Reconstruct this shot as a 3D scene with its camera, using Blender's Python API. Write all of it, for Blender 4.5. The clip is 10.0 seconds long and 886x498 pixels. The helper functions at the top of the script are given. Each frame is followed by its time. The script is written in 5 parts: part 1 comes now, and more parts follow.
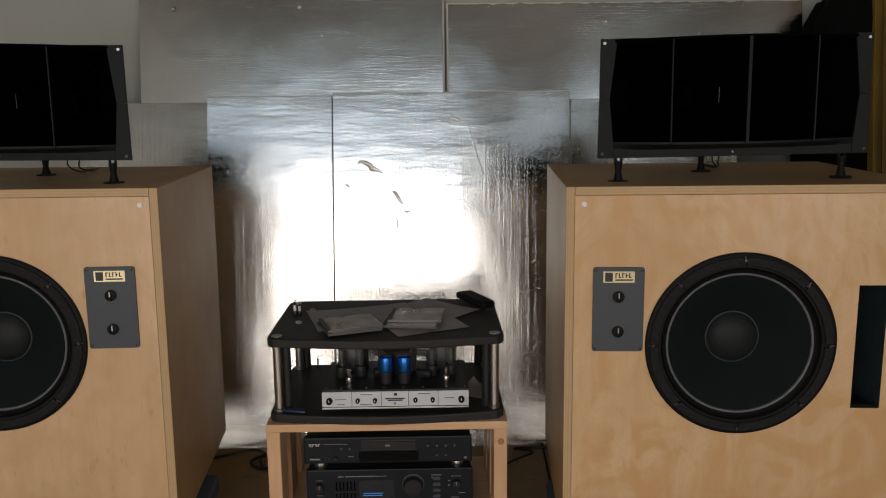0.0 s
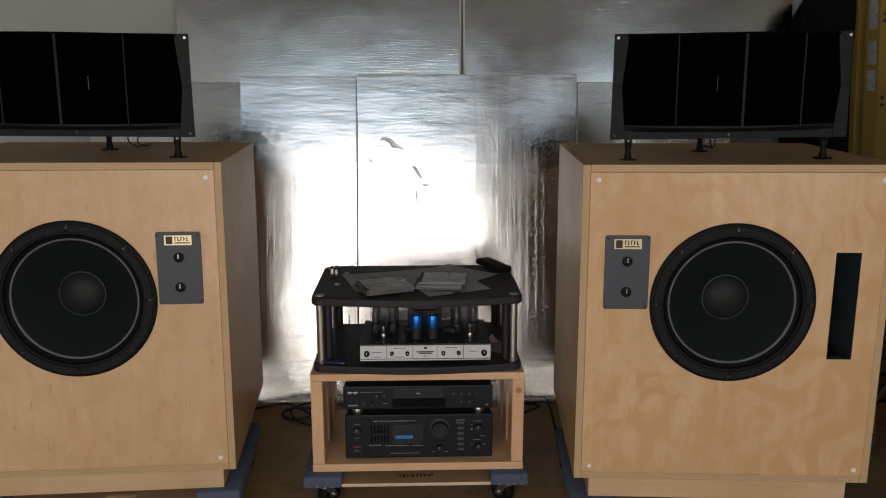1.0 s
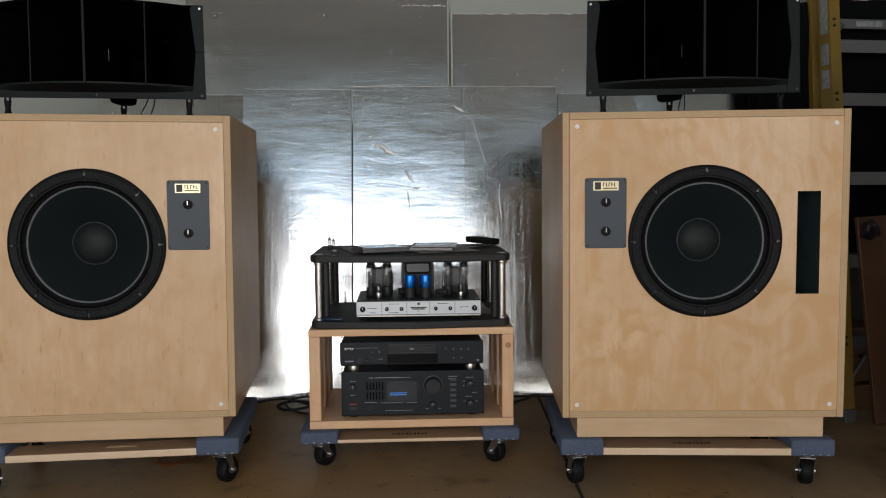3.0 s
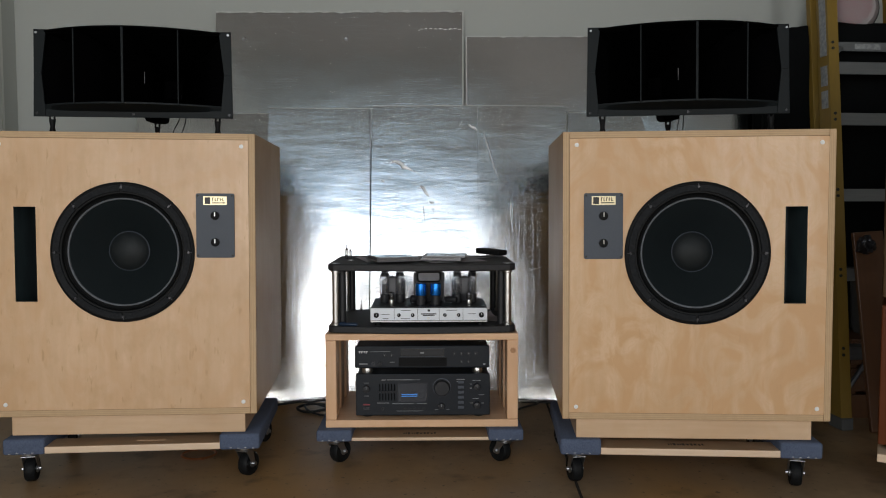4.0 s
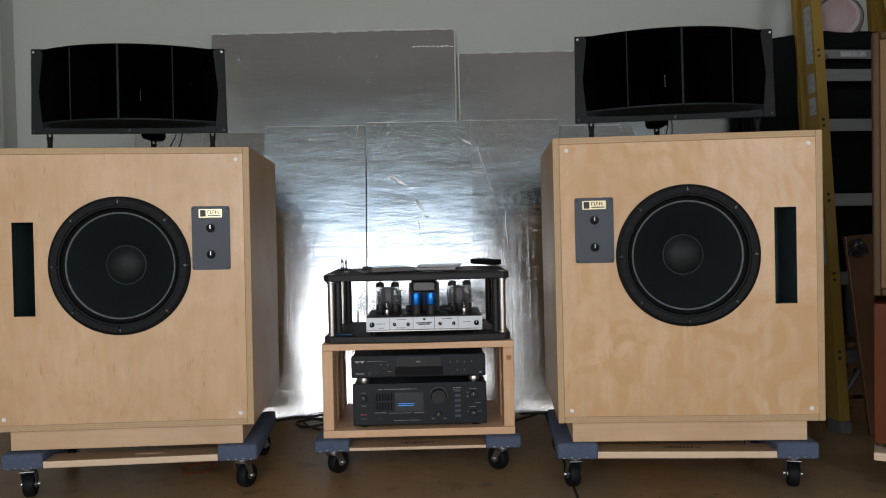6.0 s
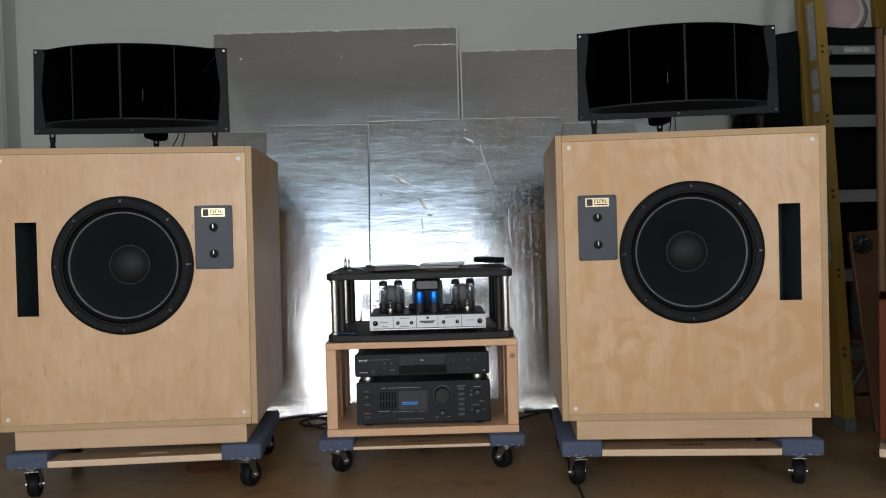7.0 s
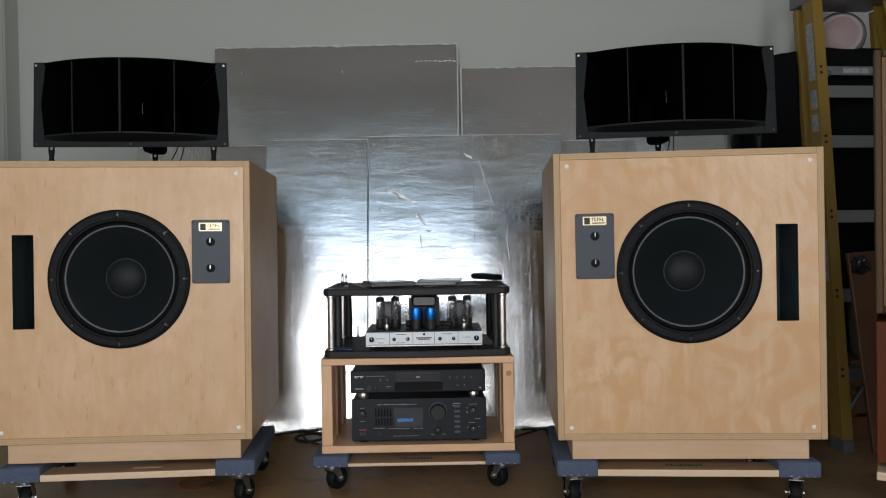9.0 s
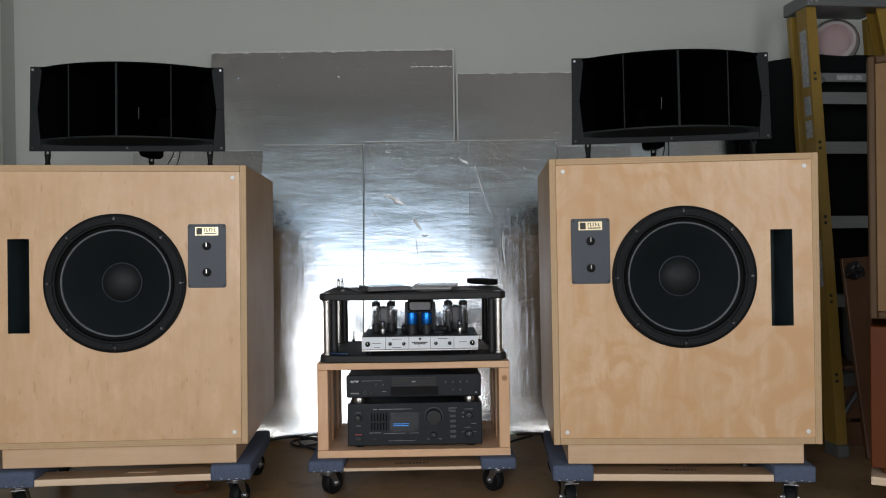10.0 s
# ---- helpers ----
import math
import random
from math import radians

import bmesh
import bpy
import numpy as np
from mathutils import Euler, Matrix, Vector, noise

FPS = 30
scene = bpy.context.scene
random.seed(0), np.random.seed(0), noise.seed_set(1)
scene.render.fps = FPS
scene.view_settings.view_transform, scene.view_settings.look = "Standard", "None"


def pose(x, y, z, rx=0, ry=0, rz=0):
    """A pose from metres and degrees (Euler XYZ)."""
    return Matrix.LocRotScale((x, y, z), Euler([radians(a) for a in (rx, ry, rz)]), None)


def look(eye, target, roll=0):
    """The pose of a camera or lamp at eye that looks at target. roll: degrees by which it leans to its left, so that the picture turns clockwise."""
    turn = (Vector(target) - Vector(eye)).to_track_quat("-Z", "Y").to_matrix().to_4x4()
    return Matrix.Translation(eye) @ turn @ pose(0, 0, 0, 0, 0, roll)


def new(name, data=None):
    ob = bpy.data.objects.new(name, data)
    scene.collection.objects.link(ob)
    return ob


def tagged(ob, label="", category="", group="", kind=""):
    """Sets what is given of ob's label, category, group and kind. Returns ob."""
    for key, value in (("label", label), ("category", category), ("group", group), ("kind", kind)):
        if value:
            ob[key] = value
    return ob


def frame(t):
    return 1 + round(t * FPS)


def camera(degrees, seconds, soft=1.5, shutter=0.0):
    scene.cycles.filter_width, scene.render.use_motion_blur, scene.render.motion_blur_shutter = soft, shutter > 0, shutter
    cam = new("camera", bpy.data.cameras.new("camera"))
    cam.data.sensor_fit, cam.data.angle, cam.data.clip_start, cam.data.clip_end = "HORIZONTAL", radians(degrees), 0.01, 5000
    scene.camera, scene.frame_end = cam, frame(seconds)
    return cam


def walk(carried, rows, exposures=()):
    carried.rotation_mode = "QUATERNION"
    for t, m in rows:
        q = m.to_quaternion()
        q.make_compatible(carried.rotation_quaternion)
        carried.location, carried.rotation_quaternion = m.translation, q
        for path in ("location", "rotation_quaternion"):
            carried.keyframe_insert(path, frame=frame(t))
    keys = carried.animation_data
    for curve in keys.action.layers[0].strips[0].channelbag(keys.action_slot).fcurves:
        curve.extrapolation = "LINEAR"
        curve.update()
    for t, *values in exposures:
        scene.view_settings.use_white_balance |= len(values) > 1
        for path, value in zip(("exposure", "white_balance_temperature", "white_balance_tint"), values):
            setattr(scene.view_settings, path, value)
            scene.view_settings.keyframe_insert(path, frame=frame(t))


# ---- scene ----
cam = camera(57.5, 10.0, soft=1.1)
PATH = [
    (0, (0.002, 0.122, 1.235), (-0.005, 2.09, 0.874), -0.6),
    (0.5, (-0.052, -0.035, 1.263), (-0.036, 1.931, 0.894), -0.2),
    (1, (-0.106, -0.122, 1.267), (-0.083, 1.833, 0.844), -0.0),
    (1.5, (-0.16, -0.159, 1.183), (-0.112, 1.794, 0.754), -0.2),
    (2, (-0.148, -0.19, 1.01), (-0.067, 1.763, 0.583), -0.0),
    (2.5, (-0.137, -0.244, 0.871), (-0.057, 1.74, 0.628), -0.3),
    (4, (-0.072, -0.488, 0.856), (-0.082, 1.508, 0.733), -0.1),
    (4.5, (-0.054, -0.508, 0.86), (-0.046, 1.489, 0.754), 0.2),
    (5, (-0.05, -0.519, 0.852), (-0.026, 1.479, 0.766), 0.3),
    (5.5, (-0.049, -0.517, 0.816), (-0.029, 1.482, 0.748), -0.8),
    (5.7, (-0.048, -0.516, 0.804), (-0.051, 1.483, 0.747), -0.9),
    (7, (-0.045, -0.511, 0.797), (-0.068, 1.488, 0.738), -1.5),
    (7.5, (-0.051, -0.51, 0.8), (-0.074, 1.49, 0.752), -1.2),
    (8, (-0.046, -0.508, 0.808), (-0.085, 1.492, 0.769), -0.9),
    (8.5, (-0.038, -0.507, 0.804), (-0.07, 1.493, 0.774), -0.9),
    (9, (-0.034, -0.508, 0.806), (-0.058, 1.492, 0.781), -0.9),
    (9.5, (-0.036, -0.509, 0.803), (-0.053, 1.491, 0.786), -0.9),
    (10, (-0.038, -0.513, 0.803), (-0.049, 1.487, 0.792), -0.8),
]
walk(cam, [(t, look(eye, target, roll)) for t, eye, target, roll in PATH],
     exposures=((0.0, -0.33, 7450, 14), (1.0, -0.28, 7200, 14), (2.0, -0.10, 6950, 12), (2.5, -0.04, 6800, 10), (4.0, -0.02, 6550, 10), (7.0, 0.09, 6450, 10.5), (10.0, 0.10, 6400, 10.5)))

# ---- world and light ----
world = bpy.data.worlds.new("world")
scene.world = world
world.use_nodes = True
wn = world.node_tree.nodes
sky = wn.new("ShaderNodeTexSky")
sky.sky_type = "NISHITA"
sky.sun_disc = False
sky.sun_elevation, sky.sun_rotation = radians(50), radians(150)
world.node_tree.links.new(sky.outputs[0], wn["Background"].inputs[0])
wn["Background"].inputs[1].default_value = 0.12

# daylight through the open garage door behind the viewer: bright haze low down, bluer sky above
# The second opening is an unseen addition that brightens the flamed cabinet's front.
OPENINGS = ((-1.95, 0.27, 25.5), (1.38, 2.15, 37.0))
DOOR_TOP, DOOR_Y, LOW, HAZE = 2.75, -1.75, 0.22, 2.0
for x0, x1, watts in OPENINGS:
    for z0, z1, share, tone in ((LOW, HAZE, 1.0, (1.0, 0.985, 0.965)), (HAZE, DOOR_TOP, 0.18, (0.62, 0.86, 1.0))):
        day = bpy.data.lights.new("door_and_fill_light", "AREA")
        day.shape, day.size, day.size_y = "RECTANGLE", x1 - x0, z1 - z0
        day.energy, day.color = watts * share * (x1 - x0) * (z1 - z0) / 2, tone
        lamp = new("door_and_fill_light", day)
        mid = ((x0 + x1) / 2, (z0 + z1) / 2)
        lamp.matrix_world = look((mid[0], DOOR_Y, mid[1]), (mid[0], 3, mid[1]))


# ---- materials ----
def material(name, base=(0.5, 0.5, 0.5), rough=0.5, metal=0.0, grain=0.0, scale=(40, 40, 40), bump=0.0, tint=None,
             stain=0.0, stain_scale=3.0, alpha_ior=None, transmission=0.0, emission=None, strength=0.0, coat=0.0):
    """A surface with grain (fine) and stains (broad) mixed into its base colour, and a fine relief."""
    m = bpy.data.materials.new(name)
    m.use_nodes = True
    n, l = m.node_tree.nodes, m.node_tree.links
    b = n["Principled BSDF"]
    b.inputs["Roughness"].default_value, b.inputs["Metallic"].default_value = rough, metal
    b.inputs["Base Color"].default_value = (*base, 1)
    b.inputs["Transmission Weight"].default_value = transmission
    b.inputs["Coat Weight"].default_value = coat
    if alpha_ior:
        b.inputs["IOR"].default_value = alpha_ior
    if emission:
        b.inputs["Emission Color"].default_value, b.inputs["Emission Strength"].default_value = (*emission, 1), strength
    if not (grain or stain or bump):
        return m
    co, info = n.new("ShaderNodeTexCoord"), n.new("ShaderNodeObjectInfo")
    shift = n.new("ShaderNodeVectorMath")
    shift.operation = "MULTIPLY_ADD"
    l.new(info.outputs["Random"], shift.inputs[0])
    shift.inputs[1].default_value = (7.3, 3.1, 5.7)
    l.new(co.outputs["Object"], shift.inputs[2])
    mp = n.new("ShaderNodeMapping")
    mp.inputs["Scale"].default_value = scale
    l.new(shift.outputs[0], mp.inputs[0])
    fine, broad = n.new("ShaderNodeTexNoise"), n.new("ShaderNodeTexNoise")
    fine.inputs["Scale"].default_value, fine.inputs["Detail"].default_value = 1.0, 6
    broad.inputs["Scale"].default_value, broad.inputs["Detail"].default_value = stain_scale, 4
    l.new(mp.outputs[0], fine.inputs[0])
    l.new(shift.outputs[0], broad.inputs[0])
    last = None
    for tex, amount in ((fine, grain), (broad, stain)):
        mix = n.new("ShaderNodeMix")
        mix.data_type, mix.blend_type = "RGBA", "MIX"
        ramp = n.new("ShaderNodeMapRange")
        ramp.inputs[1].default_value, ramp.inputs[2].default_value = 0.3, 0.7
        ramp.inputs[3].default_value, ramp.inputs[4].default_value = 0.0, min(1.0, amount)
        l.new(tex.outputs[0], ramp.inputs[0])
        l.new(ramp.outputs[0], mix.inputs[0])
        if last is None:
            mix.inputs[6].default_value = (*base, 1)
        else:
            l.new(last, mix.inputs[6])
        mix.inputs[7].default_value = (*(tint or [c * 0.45 for c in base]), 1)
        last = mix.outputs[2]
    l.new(last, b.inputs["Base Color"])
    vary = n.new("ShaderNodeMapRange")
    vary.inputs[3].default_value, vary.inputs[4].default_value = rough * 0.85, min(1, rough * 1.2)
    l.new(broad.outputs[0], vary.inputs[0])
    l.new(vary.outputs[0], b.inputs["Roughness"])
    if bump:
        bp = n.new("ShaderNodeBump")
        bp.inputs["Strength"].default_value, bp.inputs["Distance"].default_value = bump, 0.002
        l.new(fine.outputs[0], bp.inputs["Height"])
        l.new(bp.outputs[0], b.inputs["Normal"])
    return m


def plywood(name, base, dark, stretch, flame=0.9, flecks=0.0):
    """Lacquered veneer: long fibres, rolling flame figure and faint darker streaks."""
    m = material(name, base, 0.42, grain=0.35, scale=stretch, bump=0.04, tint=dark, stain=0.5, stain_scale=4.0, coat=0.12)
    n, l = m.node_tree.nodes, m.node_tree.links
    b = n["Principled BSDF"]
    src = b.inputs["Base Color"].links[0].from_socket
    co, wave, mp, info = n.new("ShaderNodeTexCoord"), n.new("ShaderNodeTexNoise"), n.new("ShaderNodeMapping"), n.new("ShaderNodeObjectInfo")
    mp.inputs["Scale"].default_value = (8.5, 8.5, 5.5)
    sh = n.new("ShaderNodeVectorMath")
    sh.operation = "MULTIPLY_ADD"
    sh.inputs[1].default_value = (11, 4, 9)
    l.new(info.outputs["Random"], sh.inputs[0])
    l.new(co.outputs["Object"], sh.inputs[2])
    l.new(sh.outputs[0], mp.inputs[0])
    l.new(mp.outputs[0], wave.inputs[0])
    wave.inputs["Scale"].default_value, wave.inputs["Detail"].default_value, wave.inputs["Distortion"].default_value = 0.9, 3, 2.4
    band = n.new("ShaderNodeMapRange")
    band.inputs[1].default_value, band.inputs[2].default_value = 0.42, 0.60
    band.inputs[3].default_value, band.inputs[4].default_value = 0, flame * 0.7
    l.new(wave.outputs[0], band.inputs[0])
    # thin growth lines that follow the figure
    many, saw, line, both = n.new("ShaderNodeMath"), n.new("ShaderNodeMath"), n.new("ShaderNodeMapRange"), n.new("ShaderNodeMath")
    many.operation, saw.operation, both.operation = "MULTIPLY", "FRACT", "MAXIMUM"
    many.inputs[1].default_value = 13.0
    line.inputs[1].default_value, line.inputs[2].default_value = 0.0, 0.6
    line.inputs[3].default_value, line.inputs[4].default_value = flame * 0.26, 0.0
    l.new(wave.outputs[0], many.inputs[0])
    l.new(many.outputs[0], saw.inputs[0])
    l.new(saw.outputs[0], line.inputs[0])
    l.new(band.outputs[0], both.inputs[0])
    l.new(line.outputs[0], both.inputs[1])
    mix = n.new("ShaderNodeMix")
    mix.data_type, mix.blend_type = "RGBA", "MIX"
    mix.inputs[7].default_value = (base[0] * 0.83, base[1] * 0.70, base[2] * 0.54, 1)
    l.new(both.outputs[0], mix.inputs[0])
    l.new(src, mix.inputs[6])
    l.new(mix.outputs[2], b.inputs["Base Color"])
    if flecks:
        # short dark flecks and small mottled clouds in the veneer
        for scale, low, high, amount in (((70, 70, 17), 0.66, 0.74, flecks), ((24, 24, 15), 0.50, 0.72, flecks * 0.55)):
            fm, ft, fr, fx = n.new("ShaderNodeMapping"), n.new("ShaderNodeTexNoise"), n.new("ShaderNodeMapRange"), n.new("ShaderNodeMix")
            fm.inputs["Scale"].default_value = scale
            ft.inputs["Scale"].default_value, ft.inputs["Detail"].default_value = 1.0, 3
            fr.inputs[1].default_value, fr.inputs[2].default_value, fr.inputs[4].default_value = low, high, amount
            fx.data_type = "RGBA"
            fx.inputs[7].default_value = (*dark, 1)
            l.new(sh.outputs[0], fm.inputs[0])
            l.new(fm.outputs[0], ft.inputs[0])
            l.new(ft.outputs[0], fr.inputs[0])
            l.new(fr.outputs[0], fx.inputs[0])
            l.new(b.inputs["Base Color"].links[0].from_socket, fx.inputs[6])
            l.new(fx.outputs[2], b.inputs["Base Color"])
    return m


def layered(name, axis, light, dark):
    """The cut edge of plywood: thin plies along one axis."""
    m = material(name, light, 0.6, grain=0.3, scale=(60, 60, 60), tint=dark)
    n, l = m.node_tree.nodes, m.node_tree.links
    b = n["Principled BSDF"]
    src = b.inputs["Base Color"].links[0].from_socket
    co, wave = n.new("ShaderNodeTexCoord"), n.new("ShaderNodeTexWave")
    wave.wave_type, wave.bands_direction = "BANDS", axis
    wave.inputs["Scale"].default_value, wave.inputs["Distortion"].default_value, wave.inputs["Detail"].default_value = 55, 0.6, 1
    l.new(co.outputs["Object"], wave.inputs[0])
    fac = n.new("ShaderNodeMath")
    fac.operation = "MULTIPLY"
    fac.inputs[1].default_value = 0.55
    l.new(wave.outputs[1], fac.inputs[0])
    mix = n.new("ShaderNodeMix")
    mix.data_type = "RGBA"
    mix.inputs[7].default_value = (*dark, 1)
    l.new(fac.outputs[0], mix.inputs[0])
    l.new(src, mix.inputs[6])
    l.new(mix.outputs[2], b.inputs["Base Color"])
    return m


def foil(name, ridges, rough, relief, groups=(0.42, 0.62), dents=(0.70, 0.80)):
    """Crinkled aluminium foil on foam: fine pebbles, long ridges, dull patches."""
    m = bpy.data.materials.new(name)
    m.use_nodes = True
    n, l = m.node_tree.nodes, m.node_tree.links
    b = n["Principled BSDF"]
    b.inputs["Metallic"].default_value = 1.0
    co = n.new("ShaderNodeTexCoord")
    heights = []
    for scale, size, detail in ((ridges, 1.0, 1), ((250, 250, 225), 1.0, 3), ((5, 5, 24), 1.0, 4)):
        mp, tex = n.new("ShaderNodeMapping"), n.new("ShaderNodeTexNoise")
        mp.inputs["Scale"].default_value = scale
        tex.inputs["Scale"].default_value, tex.inputs["Detail"].default_value = size, detail
        l.new(co.outputs["Object"], mp.inputs[0])
        l.new(mp.outputs[0], tex.inputs[0])
        heights.append(tex.outputs[0])
    # the long ridges: thin folds that run in groups
    off, size, fold, zone, where, lines = (n.new("ShaderNodeMath"), n.new("ShaderNodeMath"), n.new("ShaderNodeMapRange"),
                                           n.new("ShaderNodeMapping"), n.new("ShaderNodeTexNoise"), n.new("ShaderNodeMath"))
    off.operation, size.operation, lines.operation = "SUBTRACT", "ABSOLUTE", "MULTIPLY"
    off.inputs[1].default_value = 0.5
    fold.inputs[1].default_value, fold.inputs[2].default_value = 0.0, 0.045
    fold.inputs[3].default_value, fold.inputs[4].default_value = 1.0, 0.0
    zone.inputs["Scale"].default_value = [5 if s > 20 else 1.2 for s in ridges]
    where.inputs["Scale"].default_value, where.inputs["Detail"].default_value = 1.0, 1
    grouped = n.new("ShaderNodeMapRange")
    grouped.inputs[1].default_value, grouped.inputs[2].default_value = groups
    l.new(heights[0], off.inputs[0])
    l.new(off.outputs[0], size.inputs[0])
    l.new(size.outputs[0], fold.inputs[0])
    l.new(co.outputs["Object"], zone.inputs[0])
    l.new(zone.outputs[0], where.inputs[0])
    l.new(where.outputs[0], grouped.inputs[0])
    l.new(fold.outputs[0], lines.inputs[0])
    l.new(grouped.outputs[0], lines.inputs[1])
    heights[0] = lines.outputs[0]
    # sparse sharp dents that catch the light
    mp, tex = n.new("ShaderNodeMapping"), n.new("ShaderNodeTexNoise")
    mp.inputs["Scale"].default_value = (190, 190, 170)
    tex.inputs["Scale"].default_value, tex.inputs["Detail"].default_value = 1.0, 1
    l.new(co.outputs["Object"], mp.inputs[0])
    l.new(mp.outputs[0], tex.inputs[0])
    peak = n.new("ShaderNodeMapRange")
    peak.inputs[1].default_value, peak.inputs[2].default_value = dents
    l.new(tex.outputs[0], peak.inputs[0])
    heights.append(peak.outputs[0])
    normal = None
    for h, dist in zip(heights, relief):
        bp = n.new("ShaderNodeBump")
        bp.inputs["Strength"].default_value, bp.inputs["Distance"].default_value = 1.0, dist
        l.new(h, bp.inputs["Height"])
        if normal:
            l.new(normal, bp.inputs["Normal"])
        normal = bp.outputs[0]
    l.new(normal, b.inputs["Normal"])
    r = n.new("ShaderNodeMapRange")
    r.inputs[1].default_value, r.inputs[2].default_value = 0.35, 0.65
    r.inputs[3].default_value, r.inputs[4].default_value = rough * 0.75, rough * 1.35
    l.new(heights[2], r.inputs[0])
    l.new(r.outputs[0], b.inputs["Roughness"])
    mix = n.new("ShaderNodeMix")
    mix.data_type = "RGBA"
    # sparkle of the pebbles put into the base colour: paler bosses, darker hollows
    boss = n.new("ShaderNodeMapRange")
    boss.inputs[1].default_value, boss.inputs[2].default_value = 0.40, 0.60
    l.new(heights[1], boss.inputs[0])
    mix.inputs[6].default_value, mix.inputs[7].default_value = (0.72, 0.725, 0.73, 1), (0.82, 0.82, 0.81, 1)
    l.new(boss.outputs[0], mix.inputs[0])
    l.new(mix.outputs[2], b.inputs["Base Color"])
    return m


M_BAFFLE = plywood("birch_baffle", (0.73, 0.50, 0.305), (0.53, 0.315, 0.15), (60, 60, 6), 1.25, 0.35)
M_BAFFLE_PLAIN = plywood("plain_birch_baffle", (0.72, 0.49, 0.305), (0.52, 0.315, 0.155), (60, 60, 6), 0.5, 0.75)
# Same birch, shade put into a darker base for all panels but the front.
M_SIDE_SHADED = plywood("birch_side_shaded", (0.47, 0.31, 0.165), (0.36, 0.22, 0.11), (60, 60, 6), 0.2)
M_SIDE_SHADED.node_tree.nodes["Principled BSDF"].inputs["Specular IOR Level"].default_value = 0.04
M_SIDE_SHADED.node_tree.nodes["Principled BSDF"].inputs["Coat Weight"].default_value = 0.0
M_PLY_X = layered("ply_edge_x", "X", (0.56, 0.385, 0.22), (0.42, 0.27, 0.14))
M_PLY_Z = layered("ply_edge_z", "Z", (0.56, 0.385, 0.22), (0.42, 0.27, 0.14))
M_PLINTH = plywood("plinth_wood", (0.68, 0.48, 0.31), (0.48, 0.30, 0.16), (6, 70, 70), 0.25)
M_PINE = plywood("pine", (0.78, 0.50, 0.31), (0.58, 0.31, 0.15), (60, 60, 6), 0.3)
M_PINE_X = plywood("pine_lengthwise", (0.80, 0.53, 0.33), (0.58, 0.31, 0.15), (6, 60, 60), 0.3)
M_BAR = plywood("dolly_hardwood", (0.80, 0.63, 0.46), (0.56, 0.38, 0.24), (5, 70, 70), 0.2)
# Crossbar tops: shade from the overhang put into a darker brown.
M_BAR_SHADED = plywood("shaded_hardwood_top", (0.46, 0.31, 0.19), (0.30, 0.19, 0.11), (5, 70, 70), 0.3)
M_CARPET = material("dolly_carpet", (0.052, 0.070, 0.115), 0.95, grain=0.9, scale=(210, 210, 210), bump=1.0, tint=(0.095, 0.120, 0.185), stain=0.45, stain_scale=14)
M_BLACK = material("black_lacquer", (0.018, 0.018, 0.020), 0.42, grain=0.3, scale=(300, 300, 300), bump=0.1, tint=(0.03, 0.03, 0.032), stain=0.2)
M_SHELF = material("black_ash_shelf", (0.016, 0.016, 0.018), 0.5, grain=0.5, scale=(30, 200, 200), bump=0.15, tint=(0.035, 0.034, 0.034), stain=0.3)
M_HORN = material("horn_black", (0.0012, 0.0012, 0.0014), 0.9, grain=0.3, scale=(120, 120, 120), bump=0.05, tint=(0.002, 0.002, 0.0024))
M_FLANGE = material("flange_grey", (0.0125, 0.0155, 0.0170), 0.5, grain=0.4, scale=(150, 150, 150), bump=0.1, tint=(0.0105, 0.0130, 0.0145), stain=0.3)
M_RUBBER = material("black_rubber", (0.006, 0.0065, 0.007), 0.55, grain=0.3, scale=(90, 90, 90), bump=0.1, tint=(0.014, 0.014, 0.014))
M_GASKET = material("cork_gasket", (0.009, 0.0100, 0.0115), 0.75, grain=0.8, scale=(160, 160, 160), bump=0.6, tint=(0.022, 0.0235, 0.026))
M_CONE = material("paper_cone", (0.004, 0.0072, 0.0085), 0.8, grain=0.5, scale=(220, 220, 220), bump=0.15, tint=(0.007, 0.0105, 0.012), stain=0.3, stain_scale=9)
# Dark port colour raised to teal to carry the bluish sheen inside.
M_PORT = material("port_teal_sheen", (0.040, 0.066, 0.074), 0.45, grain=0.6, scale=(40, 40, 12), bump=0.1, tint=(0.014, 0.023, 0.026), stain=0.5, stain_scale=12)
M_DUST = material("dust_cap_cloth", (0.010, 0.0125, 0.0135), 0.5, grain=0.6, scale=(300, 300, 300), bump=0.3, tint=(0.015, 0.018, 0.019), stain=0.4, stain_scale=20)
# Highlight along the surround, carried by a lighter base colour.
M_RING = material("painted_surround_sheen", (0.16, 0.172, 0.19), 0.5, grain=0.4, scale=(60, 60, 60), tint=(0.03, 0.035, 0.04), bump=0.1)
for dull, gloss in ((M_HORN, 0.03), (M_RUBBER, 0.14), (M_GASKET, 0.16), (M_CONE, 0.16), (M_DUST, 0.2), (M_FLANGE, 0.12)):
    dull.node_tree.nodes["Principled BSDF"].inputs["Specular IOR Level"].default_value = gloss
M_PLATE = material("crossover_paint", (0.055, 0.066, 0.085), 0.55, grain=0.35, scale=(240, 240, 240), bump=0.12, tint=(0.04, 0.048, 0.062))
M_BRASS = material("badge_gold", (0.74, 0.64, 0.42), 0.35, metal=0.7, grain=0.2, scale=(90, 90, 90))
M_INK = material("badge_ink", (0.02, 0.018, 0.015), 0.5)
M_CHROME = material("brushed_steel", (0.62, 0.61, 0.59), 0.28, metal=1.0, grain=0.35, scale=(200, 200, 8), bump=0.05, tint=(0.42, 0.41, 0.40))
